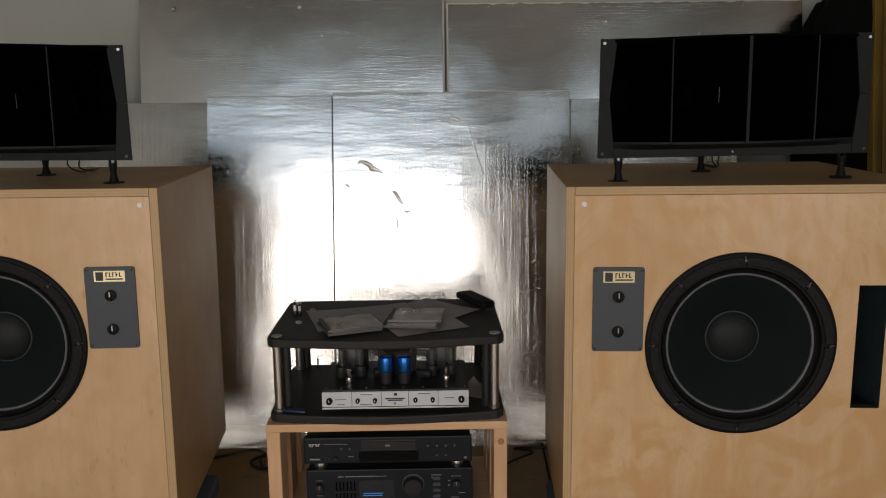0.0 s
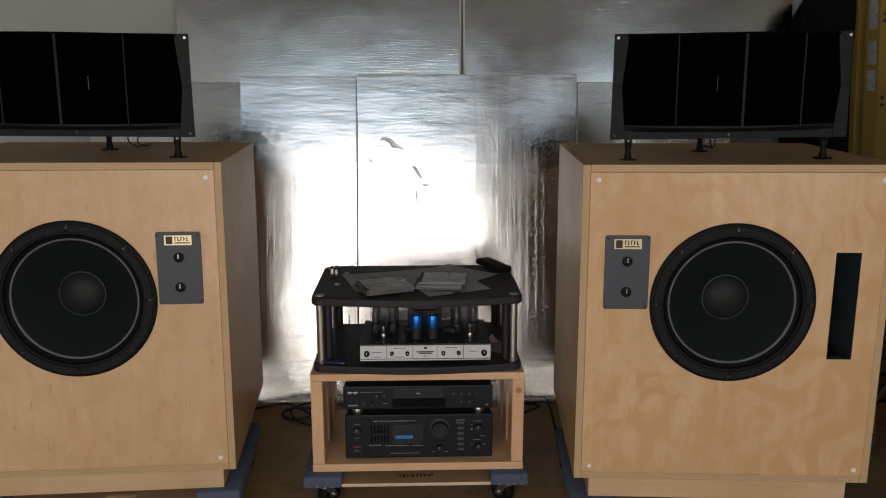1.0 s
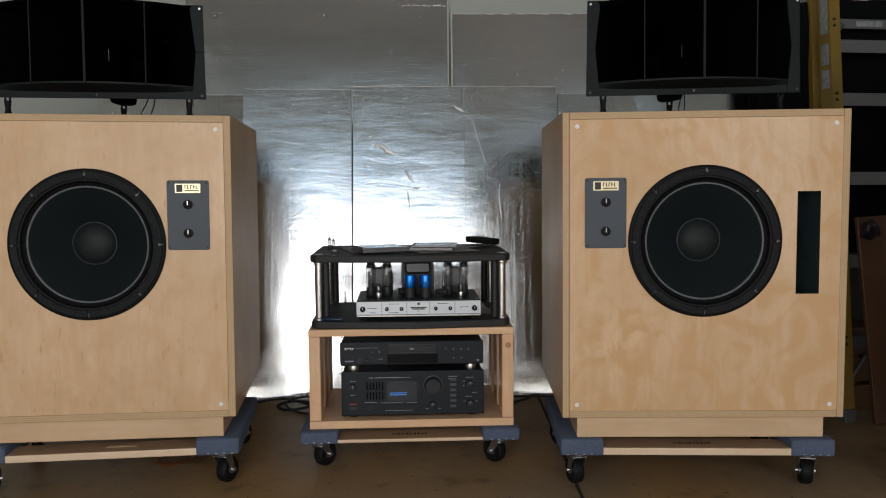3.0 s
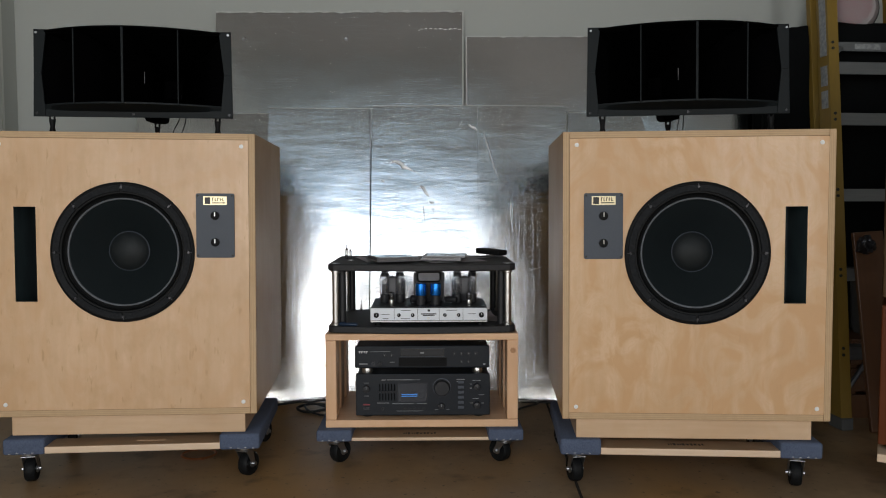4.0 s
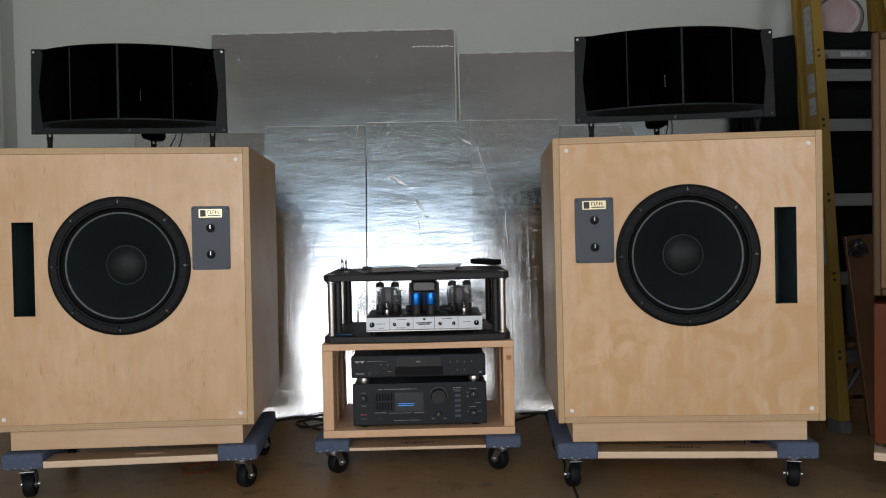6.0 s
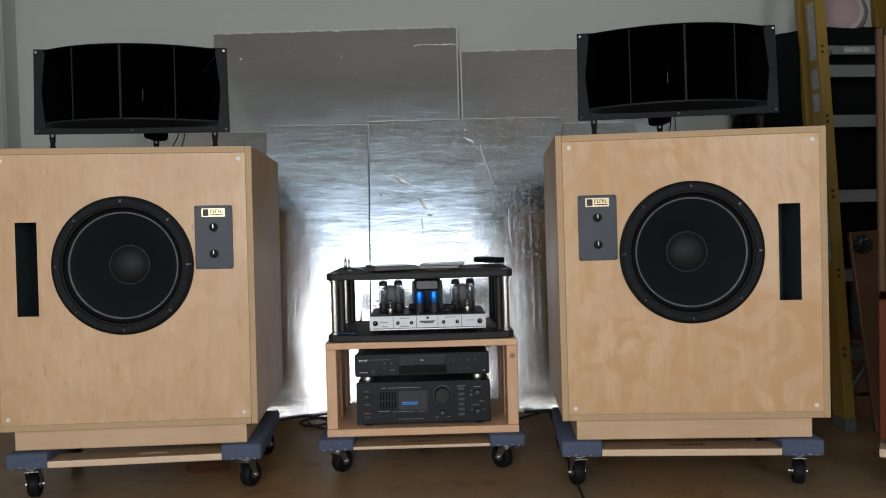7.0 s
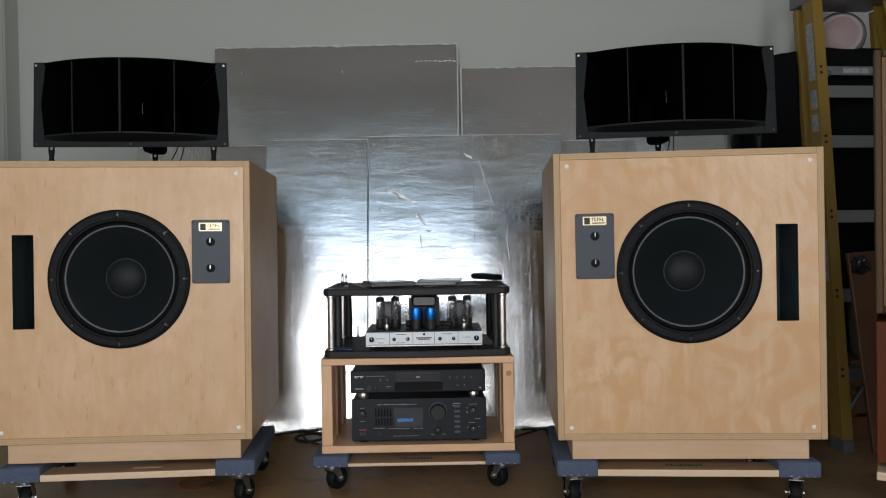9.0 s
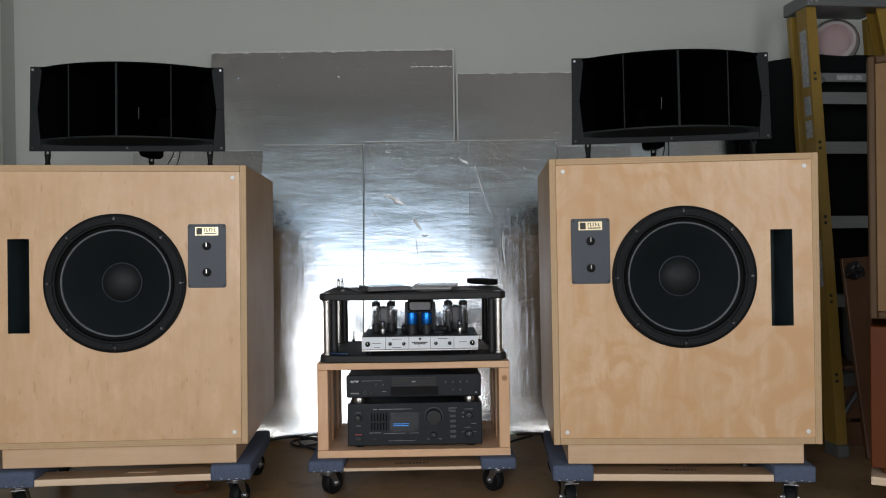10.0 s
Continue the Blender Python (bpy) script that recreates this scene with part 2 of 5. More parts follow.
M_ZINC = material("zinc_plated", (0.50, 0.51, 0.53), 0.36, metal=1.0, grain=0.4, scale=(70, 70, 70), tint=(0.3, 0.3, 0.31), bump=0.1)
M_SCREW = material("white_screw_cap", (0.86, 0.86, 0.84), 0.4, grain=0.2, scale=(200, 200, 200))
M_SILVER = material("silver_panel", (0.64, 0.67, 0.71), 0.38, metal=0.2, grain=0.15, scale=(6, 6, 260), bump=0.02, tint=(0.45, 0.47, 0.5))
M_GLASS = material("valve_glass", (0.80, 0.82, 0.84), 0.03, transmission=1.0, alpha_ior=1.45)
M_GETTER = material("valve_getter", (0.045, 0.045, 0.05), 0.3, metal=0.6, grain=0.3, scale=(120, 120, 120))
M_BLUE = material("blue_capacitor", (0.016, 0.19, 0.64), 0.26, metal=0.85, grain=0.2, scale=(60, 60, 60), tint=(0.010, 0.08, 0.48))
M_TRANSFORMER = material("transformer_grey", (0.055, 0.055, 0.06), 0.4, metal=0.3, grain=0.3, scale=(20, 20, 300), bump=0.2)
M_WINDOW = material("transformer_window", (0.075, 0.075, 0.08), 0.3, metal=0.5, grain=0.2, scale=(80, 80, 80))
M_FACE = material("hifi_face", (0.0058, 0.0085, 0.013), 0.45, grain=0.25, scale=(8, 8, 300), bump=0.04, tint=(0.005, 0.006, 0.009))
for dull in (M_FACE, M_SHELF, M_BLACK):
    dull.node_tree.nodes["Principled BSDF"].inputs["Specular IOR Level"].default_value = 0.28
M_PRINT = material("grey_print", (0.24, 0.25, 0.26), 0.6)
M_WHITE_PRINT = material("white_print", (0.8, 0.8, 0.8), 0.6)
M_REDPRINT = material("red_print", (0.24, 0.035, 0.04), 0.6)
M_SCREEN = material("display_glass", (0.0012, 0.0014, 0.0017), 0.3)
M_SCREEN.node_tree.nodes["Principled BSDF"].inputs["Specular IOR Level"].default_value = 0.12
M_LCD = material("dim_display", (0.012, 0.0145, 0.021), 0.25)
M_GLOW = material("blue_segments", (0.03, 0.2, 0.6), 0.4, emission=(0.06, 0.34, 0.95), strength=0.5)
M_PAPER = material("printed_paper", (0.66, 0.62, 0.65), 0.45, grain=0.5, scale=(35, 35, 35), tint=(0.48, 0.44, 0.46), stain=0.5, stain_scale=22)
M_COVER_A = material("cd_cover_brown", (0.17, 0.12, 0.095), 0.2, grain=0.5, scale=(25, 25, 25), tint=(0.50, 0.46, 0.42), stain=0.7, stain_scale=16, coat=1.0)
M_COVER_B = material("cd_cover_grey", (0.48, 0.44, 0.46), 0.2, grain=0.4, scale=(22, 22, 22), tint=(0.13, 0.09, 0.09), stain=0.6, stain_scale=14, coat=1.0)
M_CASE = material("cd_case_plastic", (0.13, 0.125, 0.13), 0.15, grain=0.2, scale=(50, 50, 50))
M_WALL = material("painted_wall", (0.50, 0.52, 0.495), 0.75, grain=0.12, scale=(60, 60, 60), bump=0.12, tint=(0.45, 0.465, 0.445), stain=0.25, stain_scale=1.6)
M_TRIM = material("white_trim", (0.72, 0.73, 0.70), 0.5, grain=0.15, scale=(30, 30, 30), stain=0.12, tint=(0.6, 0.6, 0.57))
M_CEIL = material("ceiling_paint", (0.29, 0.285, 0.28), 0.85, grain=0.2, scale=(30, 30, 30), stain=0.2)
M_FLOOR = material("brown_coated_concrete", (0.35, 0.243, 0.142), 0.34, grain=0.55, scale=(22, 22, 22), bump=0.08, tint=(0.20, 0.134, 0.082), stain=0.85, stain_scale=2.4)


def worn_floor(m):
    """Adds rusty patches, dark specks and one pale scraped patch to the floor."""
    n, l = m.node_tree.nodes, m.node_tree.links
    b = n["Principled BSDF"]
    last = b.inputs["Base Color"].links[0].from_socket
    co = n.new("ShaderNodeTexCoord")

    def layer(last, scale, low, high, colour, amount, centre=None, size=None, detail=4):
        mp, tex, ramp, mix = n.new("ShaderNodeMapping"), n.new("ShaderNodeTexNoise"), n.new("ShaderNodeMapRange"), n.new("ShaderNodeMix")
        mp.inputs["Scale"].default_value = scale
        tex.inputs["Scale"].default_value, tex.inputs["Detail"].default_value = 1.0, detail
        l.new(co.outputs["Object"], mp.inputs[0])
        l.new(mp.outputs[0], tex.inputs[0])
        ramp.inputs[1].default_value, ramp.inputs[2].default_value = low, high
        ramp.inputs[3].default_value, ramp.inputs[4].default_value = 0.0, amount
        l.new(tex.outputs[0], ramp.inputs[0])
        fac = ramp.outputs[0]
        if centre:
            mv, length, edge, mul = n.new("ShaderNodeMapping"), n.new("ShaderNodeVectorMath"), n.new("ShaderNodeMapRange"), n.new("ShaderNodeMath")
            mv.vector_type = "POINT"
            mv.inputs["Scale"].default_value = (1 / size[0], 1 / size[1], 0)
            mv.inputs["Location"].default_value = (-centre[0] / size[0], -centre[1] / size[1], 0)
            length.operation, mul.operation = "LENGTH", "MULTIPLY"
            edge.inputs[1].default_value, edge.inputs[2].default_value = 0.35, 1.0
            edge.inputs[3].default_value, edge.inputs[4].default_value = 1.0, 0.0
            l.new(co.outputs["Object"], mv.inputs[0])
            l.new(mv.outputs[0], length.inputs[0])
            l.new(length.outputs["Value"], edge.inputs[0])
            l.new(edge.outputs[0], mul.inputs[0])
            l.new(fac, mul.inputs[1])
            fac = mul.outputs[0]
        mix.data_type = "RGBA"
        l.new(fac, mix.inputs[0])
        l.new(last, mix.inputs[6])
        mix.inputs[7].default_value = (*colour, 1)
        return mix.outputs[2]

    last = layer(last, (2.1, 1.3, 1), 0.44, 0.64, (0.36, 0.198, 0.066), 0.75)
    last = layer(last, (55, 55, 1), 0.655, 0.72, (0.035, 0.022, 0.013), 0.8, detail=2)
    last = layer(last, (8, 8, 1), 0.58, 0.72, (0.06, 0.038, 0.022), 0.6)
    last = layer(last, (30, 42, 1), 0.44, 0.56, (0.36, 0.33, 0.28), 0.85, (-0.415, 1.735), (0.10, 0.045))
    last = layer(last, (30, 42, 1), 0.46, 0.58, (0.36, 0.33, 0.28), 0.85, (-0.29, 1.715), (0.09, 0.035))
    l.new(last, b.inputs["Base Color"])


worn_floor(M_FLOOR)
M_JOINT = material("floor_joint", (0.016, 0.013, 0.011), 0.9, grain=0.4, scale=(90, 90, 90))
M_FOAM = material("white_foam", (0.70, 0.71, 0.69), 0.8, grain=0.3, scale=(150, 150, 150), bump=0.4)
M_FOIL = foil("foil_vertical", (80, 0, 0.5), 0.045, (0.00010, 0.00050, 0.0012, 0.0007), (0.42, 0.62), (0.66, 0.78))
M_FOIL_R = foil("foil_ribbed", (120, 0, 0.35), 0.050, (0.00008, 0.00050, 0.0012, 0.0007), (0.2, 0.5), (0.65, 0.77))
M_CREASE = material("foil_crease", (0.90, 0.90, 0.90), 0.42, metal=0.85, grain=0.3, scale=(160, 160, 160), bump=0.2, tint=(0.6, 0.6, 0.6))
M_FOIL_H = foil("foil_horizontal", (4, 0, 110), 0.095, (0.00008, 0.00040, 0.0003, 0.0005), (0.40, 0.62), (0.735, 0.83))
M_YELLOW = material("yellow_fibreglass", (0.29, 0.18, 0.028), 0.45, grain=0.4, scale=(90, 90, 6), bump=0.1, tint=(0.21, 0.13, 0.022), stain=0.5, stain_scale=5)
M_ALU = material("worn_aluminium", (0.18, 0.19, 0.20), 0.42, metal=0.8, grain=0.4, scale=(10, 120, 120), bump=0.08, tint=(0.28, 0.28, 0.29), stain=0.4)
M_STICKER = material("ladder_sticker", (0.42, 0.44, 0.44), 0.5, grain=0.7, scale=(60, 60, 60), tint=(0.12, 0.13, 0.16), stain=0.3)
M_OAK = plywood("oak_veneer", (0.215, 0.128, 0.062), (0.15, 0.086, 0.04), (10, 80, 80), 0.15)
M_OAKFRAME = plywood("oak_frame", (0.10, 0.062, 0.033), (0.065, 0.038, 0.02), (70, 70, 6), 0.15)
M_MAHOGANY = plywood("red_mahogany", (0.125, 0.036, 0.012), (0.07, 0.018, 0.007), (55, 55, 3), 0.25)
for dull in (M_MAHOGANY, M_OAK, M_OAKFRAME):
    dull.node_tree.nodes["Principled BSDF"].inputs["Coat Weight"].default_value = 0.0
    dull.node_tree.nodes["Principled BSDF"].inputs["Specular IOR Level"].default_value = 0.1
M_COVER = material("black_cloth", (0.0035, 0.004, 0.0045), 0.9, grain=0.5, scale=(200, 200, 200), bump=0.3, tint=(0.007, 0.008, 0.0085), stain=0.4)
M_COVER.node_tree.nodes["Principled BSDF"].inputs["Specular IOR Level"].default_value = 0.1
M_BAG = material("printed_white_sack", (0.38, 0.335, 0.34), 0.5, grain=0.3, scale=(40, 40, 40), bump=0.1, stain=0.3, tint=(0.34, 0.30, 0.30))
M_PINK = material("red_sack_print", (0.42, 0.12, 0.14), 0.6)
M_CABLE = material("cable_black", (0.010, 0.010, 0.011), 0.45)
M_COPPER = material("copper", (0.55, 0.24, 0.12), 0.35, metal=0.9, grain=0.3, scale=(60, 60, 60))
M_BROWN = plywood("brown_board", (0.15, 0.066, 0.028), (0.07, 0.03, 0.015), (60, 60, 5), 0.2)
M_GREYBIN = material("grey_plastic", (0.13, 0.135, 0.135), 0.5, grain=0.3, scale=(40, 40, 40), stain=0.4)


# ---- mesh helpers ----
def thing(name, m, label, category, group="", kind=""):
    ob = new(name)
    ob.matrix_world = m
    return tagged(ob, label, category, group, kind)


def part(name, bm, mats, parent=None, label="", smooth=False):
    me = bpy.data.meshes.new(name)
    bm.normal_update()
    if smooth:
        for f in bm.faces:
            f.smooth = True
        for e in bm.edges:
            e.smooth = len(e.link_faces) == 2 and e.calc_face_angle(0) < 0.7
    bm.to_mesh(me)
    bm.free()
    for m in mats if isinstance(mats, (list, tuple)) else [mats]:
        me.materials.append(m)
    ob = new(name, me)
    if parent:
        ob.parent = parent
    return tagged(ob, label)


def again(ob, name, m, parent):
    """One more object on the same mesh."""
    o = new(name, ob.data)
    o.parent = parent
    o.matrix_basis = m
    return o


def box(x0, x1, y0, y1, z0, z1, bevel=0.0, bm=None, seg=2, mat=0):
    bm = bm or bmesh.new()
    r = bmesh.ops.create_cube(bm, size=1, matrix=Matrix.Translation(((x0 + x1) / 2, (y0 + y1) / 2, (z0 + z1) / 2)) @ Matrix.Diagonal((x1 - x0, y1 - y0, z1 - z0, 1)))
    vs = r["verts"]
    for f in {f for v in vs for f in v.link_faces}:
        f.material_index = mat
    if bevel:
        bmesh.ops.bevel(bm, geom=list({e for v in vs for e in v.link_edges}), offset=bevel, segments=seg, affect="EDGES", profile=0.5)
    return bm


def cyl(r, h, m=Matrix(), r2=None, n=24, bm=None, bevel=0.0, mat=0):
    """A round piece on its z axis, from 0 to h, moved by m."""
    bm = bm or bmesh.new()
    q = bmesh.ops.create_cone(bm, cap_ends=True, segments=n, radius1=r, radius2=r if r2 is None else r2, depth=h, matrix=m @ Matrix.Translation((0, 0, h / 2)))
    vs = q["verts"]
    for f in {f for v in vs for f in v.link_faces}:
        f.material_index = mat
    if bevel:
        ring = [e for e in {e for v in vs for e in v.link_edges} if any(len(f.verts) > 4 for f in e.link_faces)]
        bmesh.ops.bevel(bm, geom=ring, offset=bevel, segments=2, affect="EDGES", profile=0.5)
    return bm


def lathe(profile, n=48, m=Matrix(), bm=None, closed=False):
    """Turns (radius, height) pairs round the z axis."""
    bm = bm or bmesh.new()
    rings = []
    for r, h in profile:
        if r < 1e-6:
            rings.append([bm.verts.new(m @ Vector((0, 0, h)))])
        else:
            rings.append([bm.verts.new(m @ Vector((r * math.cos(2 * math.pi * i / n), r * math.sin(2 * math.pi * i / n), h))) for i in range(n)])
    pairs = list(zip(rings, rings[1:]))
    if closed:
        pairs.append((rings[-1], rings[0]))
    for a, b in pairs:
        for i in range(n):
            j = (i + 1) % n
            if len(a) == 1 and len(b) == 1:
                continue
            if len(a) == 1:
                bm.faces.new((a[0], b[i], b[j]))
            elif len(b) == 1:
                bm.faces.new((a[i], a[j], b[0]))
            else:
                bm.faces.new((a[i], a[j], b[j], b[i]))
    bmesh.ops.recalc_face_normals(bm, faces=bm.faces)
    return bm


def tube(points, r, n=8, bm=None):
    """A round rod along a line of points."""
    bm = bm or bmesh.new()
    pts = [Vector(p) for p in points]
    rings = []
    for i, p in enumerate(pts):
        d = (pts[min(i + 1, len(pts) - 1)] - pts[max(i - 1, 0)]).normalized()
        a = d.cross(Vector((0, 0, 1)) if abs(d.z) < 0.9 else Vector((1, 0, 0))).normalized()
        b = d.cross(a)
        rings.append([bm.verts.new(p + r * (math.cos(2 * math.pi * k / n) * a + math.sin(2 * math.pi * k / n) * b)) for k in range(n)])
    for a, b in zip(rings, rings[1:]):
        for k in range(n):
            bm.faces.new((a[k], a[(k + 1) % n], b[(k + 1) % n], b[k]))
    bm.faces.new(rings[0]), bm.faces.new(rings[-1])
    bmesh.ops.recalc_face_normals(bm, faces=bm.faces)
    return bm


def bend(points, steps=6):
    """A smooth line through a few points."""
    p = [Vector(q) for q in points]
    p = [2 * p[0] - p[1]] + p + [2 * p[-1] - p[-2]]
    out = []
    for i in range(1, len(p) - 2):
        for s in range(steps):
            t = s / steps
            out.append(0.5 * (2 * p[i] + (p[i + 1] - p[i - 1]) * t + (2 * p[i - 1] - 5 * p[i] + 4 * p[i + 1] - p[i + 2]) * t * t + (3 * p[i] - p[i - 1] - 3 * p[i + 1] + p[i + 2]) * t ** 3))
    return out + [p[-2]]


def slab(outline, z0, z1, bevel=0.0, bm=None, m=Matrix()):
    """A plate from an outline in x and y, z0 to z1 thick."""
    bm = bm or bmesh.new()
    low = [bm.verts.new(m @ Vector((x, y, z0))) for x, y in outline]
    top = [bm.verts.new(m @ Vector((x, y, z1))) for x, y in outline]
    f0, f1 = bm.faces.new(low[::-1]), bm.faces.new(top)
    for i in range(len(low)):
        j = (i + 1) % len(low)
        bm.faces.new((low[i], low[j], top[j], top[i]))
    bmesh.ops.recalc_face_normals(bm, faces=bm.faces)
    if bevel:
        bmesh.ops.bevel(bm, geom=list(f0.edges) + list(f1.edges), offset=bevel, segments=2, affect="EDGES", profile=0.5)
    return bm


def rounded(x0, x1, y0, y1, r, n=4):
    """The outline of a rectangle with round corners."""
    out = []
    for cx, cy, a in ((x1 - r, y1 - r, 0), (x0 + r, y1 - r, 90), (x0 + r, y0 + r, 180), (x1 - r, y0 + r, 270)):
        out += [(cx + r * math.cos(radians(a + 90 * i / n)), cy + r * math.sin(radians(a + 90 * i / n))) for i in range(n + 1)]
    return out


FRONT = pose(0, 0, 0, 90, 0, 0)  # turns z towards the viewer: (x, y, z) -> (x, -z, y)


def front_slab(x0, x1, z0, z1, r, y_back, y_front, bevel=0.0, bm=None):
    """A plate with round corners that faces the viewer (towards -y)."""
    return slab(rounded(x0, x1, z0, z1, r), -y_back, -y_front, bevel, bm, FRONT)


def at_front(x, y, z):
    """The pose of a round piece whose axis points at the viewer."""
    return Matrix.Translation((x, y, z)) @ FRONT


# ---- the room ----
WALL_Y, LEFT_X, RIGHT_X, TOP = 3.225, -2.033, 2.9, 3.0


def setting(name, bm, mat, label, category):
    return tagged(part(name, bm, mat), label, category, kind="structure")


floor = setting("floor", box(LEFT_X - 0.2, RIGHT_X + 0.2, -1.95, WALL_Y + 0.2, -0.12, 0.0), M_FLOOR, "brown coated concrete garage floor with scuffs", "floor")
setting("wall_north", box(LEFT_X - 0.15, RIGHT_X + 0.15, WALL_Y, WALL_Y + 0.15, 0, TOP), M_WALL, "pale grey painted garage back wall", "wall")
setting("wall_west", box(LEFT_X - 0.15, LEFT_X, -1.8, WALL_Y, 0, TOP), M_WALL, "pale grey painted side wall", "wall")
setting("wall_east", box(RIGHT_X, RIGHT_X + 0.15, -1.8, WALL_Y, 0, TOP), M_WALL, "pale grey painted side wall", "wall")
front = box(LEFT_X - 0.15, OPENINGS[0][0], -1.95, -1.8, 0, TOP)
box(OPENINGS[0][1], OPENINGS[1][0], -1.95, -1.8, 0, TOP, bm=front)
box(OPENINGS[1][1], RIGHT_X + 0.15, -1.95, -1.8, 0, TOP, bm=front)
for x0, x1, watts in OPENINGS:
    box(x0, x1, -1.95, -1.8, DOOR_TOP, TOP, bm=front)
setting("wall_south", front, M_WALL, "painted wall round the open garage door and an added second opening", "wall")
setting("ceiling", box(LEFT_X - 0.15, RIGHT_X + 0.15, -1.95, WALL_Y + 0.15, TOP, TOP + 0.1), M_CEIL, "plain garage ceiling", "ceiling")
setting("ground", box(-30, 30, -40, -1.96, -0.14, -0.02), material("driveway_concrete", (0.35, 0.34, 0.32), 0.9, grain=0.4, scale=(20, 20, 20), stain=0.4), "pale concrete driveway outside", "ground")
trim = box(LEFT_X, LEFT_X + 0.018, 2.98, 3.06, 0, TOP, 0.003)
box(LEFT_X, LEFT_X + 0.012, 3.075, 3.095, 0, TOP, 0.003, trim)
setting("trim", trim, M_TRIM, "white vertical casing boards on the side wall", "trim")
setting("baseboard", box(LEFT_X, -0.7, WALL_Y - 0.012, WALL_Y, 0.0, 0.09, 0.003), M_TRIM, "white painted baseboard", "baseboard")
joint = slab([(0.205, -1.7), (0.213, -1.7), (0.352, 2.95), (0.344, 2.95)], 0.0, 0.0025)
setting("floor_joint", joint, M_JOINT, "dark straight expansion joint in the floor", "joint")


# Unseen panels, added and sized to give the foil blue-grey bands to reflect.
def raised_door(x0, x1):
    """A sectional door rolled up under the ceiling: hinged sections with raised edges, and its two tracks."""
    ob = thing("added_overhead_door", Matrix(), "unseen blue-grey sectional door added under the ceiling for foil reflections", "garage door", "raised garage doors")
    y0, deep = -1.62, 0.38
    for k in range(4):
        a = y0 + k * deep
        sec = part("door_section", box(x0, x1, a, a + deep - 0.012, 2.815, 2.855, 0.004), M_DOOR, ob, "painted steel section")
        for e in (a + 0.004, a + deep - 0.066):
            part("stiffener", box(x0 + 0.01, x1 - 0.01, e, e + 0.05, 2.795, 2.8145, 0.003), M_DOOR, sec)
    for x in (x0 - 0.035, x1 + 0.010):
        part("track", box(x, x + 0.025, y0 - 0.10, y0 + 4 * deep, 2.80, 2.86, 0.003), M_ZINC, ob, "zinc plated track")
    return ob


M_DOOR = material("door_paint", (0.29, 0.335, 0.35), 0.5, grain=0.2, scale=(60, 60, 60), tint=(0.22, 0.25, 0.26), stain=0.3, stain_scale=2.0)
for x0, x1, watts in OPENINGS:
    raised_door(x0, x1)


# ---- foil-faced foam boards ----
def foil_board(x0, x1, z0, z1, y_of, mat, ragged, label, bumps=(), seed=0, thick=0.022, yaw=0.0, rim=(0.0, 0.0), curl=0.0):
    """A foam board with a crinkled foil face; y_of gives the face's y at a height."""
    ob = thing("foil_insulation_board", Matrix(), label, "insulation board", "foil boards on the wall")
    nx, nz = max(6, int((x1 - x0) / 0.02)), max(6, int((z1 - z0) / 0.02))
    bm, grid = bmesh.new(), []
    for j in range(nz + 1):
        row = []
        for i in range(nx + 1):
            x, z = x0 + (x1 - x0) * i / nx, z0 + (z1 - z0) * j / nz
            d = 0.0014 * noise.noise((x * 5 + seed, z * 4, seed)) + 0.0006 * noise.noise((x * 16, z * 13, seed + 3))
            for bx, bz, length, width, angle, high in bumps:
                c, s = math.cos(radians(angle)), math.sin(radians(angle))
                u, v = (x - bx) * c + (z - bz) * s, -(x - bx) * s + (z - bz) * c
                d += high * math.exp(-(u / length) ** 2 - (v / width) ** 2)
            if j == nz:
                z += ragged * (noise.noise((x * 30, seed, 0)) - 0.2)
            row.append(bm.verts.new((x, y_of(z) - d + (x - x0) * yaw + (x - x0) ** 2 * curl, z)))
        grid.append(row)
    for j in range(nz):
        for i in range(nx):
            bm.faces.new((grid[j][i], grid[j][i + 1], grid[j + 1][i + 1], grid[j + 1][i]))
    bmesh.ops.recalc_face_normals(bm, faces=bm.faces)
    if bm.faces[0].normal.y > 0:
        bmesh.ops.reverse_faces(bm, faces=bm.faces)
    core = bmesh.new()
    vs = [core.verts.new((x, y_of(z) + dy + (x - x0) * yaw + (x - x0) ** 2 * curl, z)) for x in (x0 - rim[0], x1 + rim[1]) for z in (z0, z1 + 0.003) for dy in (0.004, thick)]
    for a, b, c, d in ((0, 1, 3, 2), (4, 6, 7, 5), (0, 4, 5, 1), (2, 3, 7, 6), (0, 2, 6, 4), (1, 5, 7, 3)):
        core.faces.new((vs[a], vs[b], vs[c], vs[d]))
    bmesh.ops.recalc_face_normals(core, faces=core.faces)
    part("foil_face", bm, mat, ob, "crinkled silver foil", smooth=True)
    part("foam_core", core, M_FOAM, ob, "white foam core")
    return ob


UP = lambda z: 3.138 + 0.15 * (z - 1.283)
LEAN_A = lambda z: 2.882 + 0.168 * z
LEAN_B = lambda z: 2.868 + 0.170 * z
LEAN_C = lambda z: 2.897 + 0.168 * z
wall_board = foil_board(-1.110, -0.003, 1.12, 1.697, UP, M_FOIL_H, 0.010, "silver foil foam board with a torn top edge, pinned up", seed=1, rim=(0, 0.007))
for px in (-0.983, -0.524):
    pin = part("push_pin", cyl(0.008, 0.006, at_front(px, UP(1.575) - 0.002, 1.575), r2=0.004, n=12), M_ZINC, wall_board, "small shiny fixing pin", True)
foil_board(0.019, 1.31, 1.12, 1.582, UP, M_FOIL_H, 0.006, "dull silver foil foam board with a rippled face on the wall", seed=7, rim=(0.007, 0))
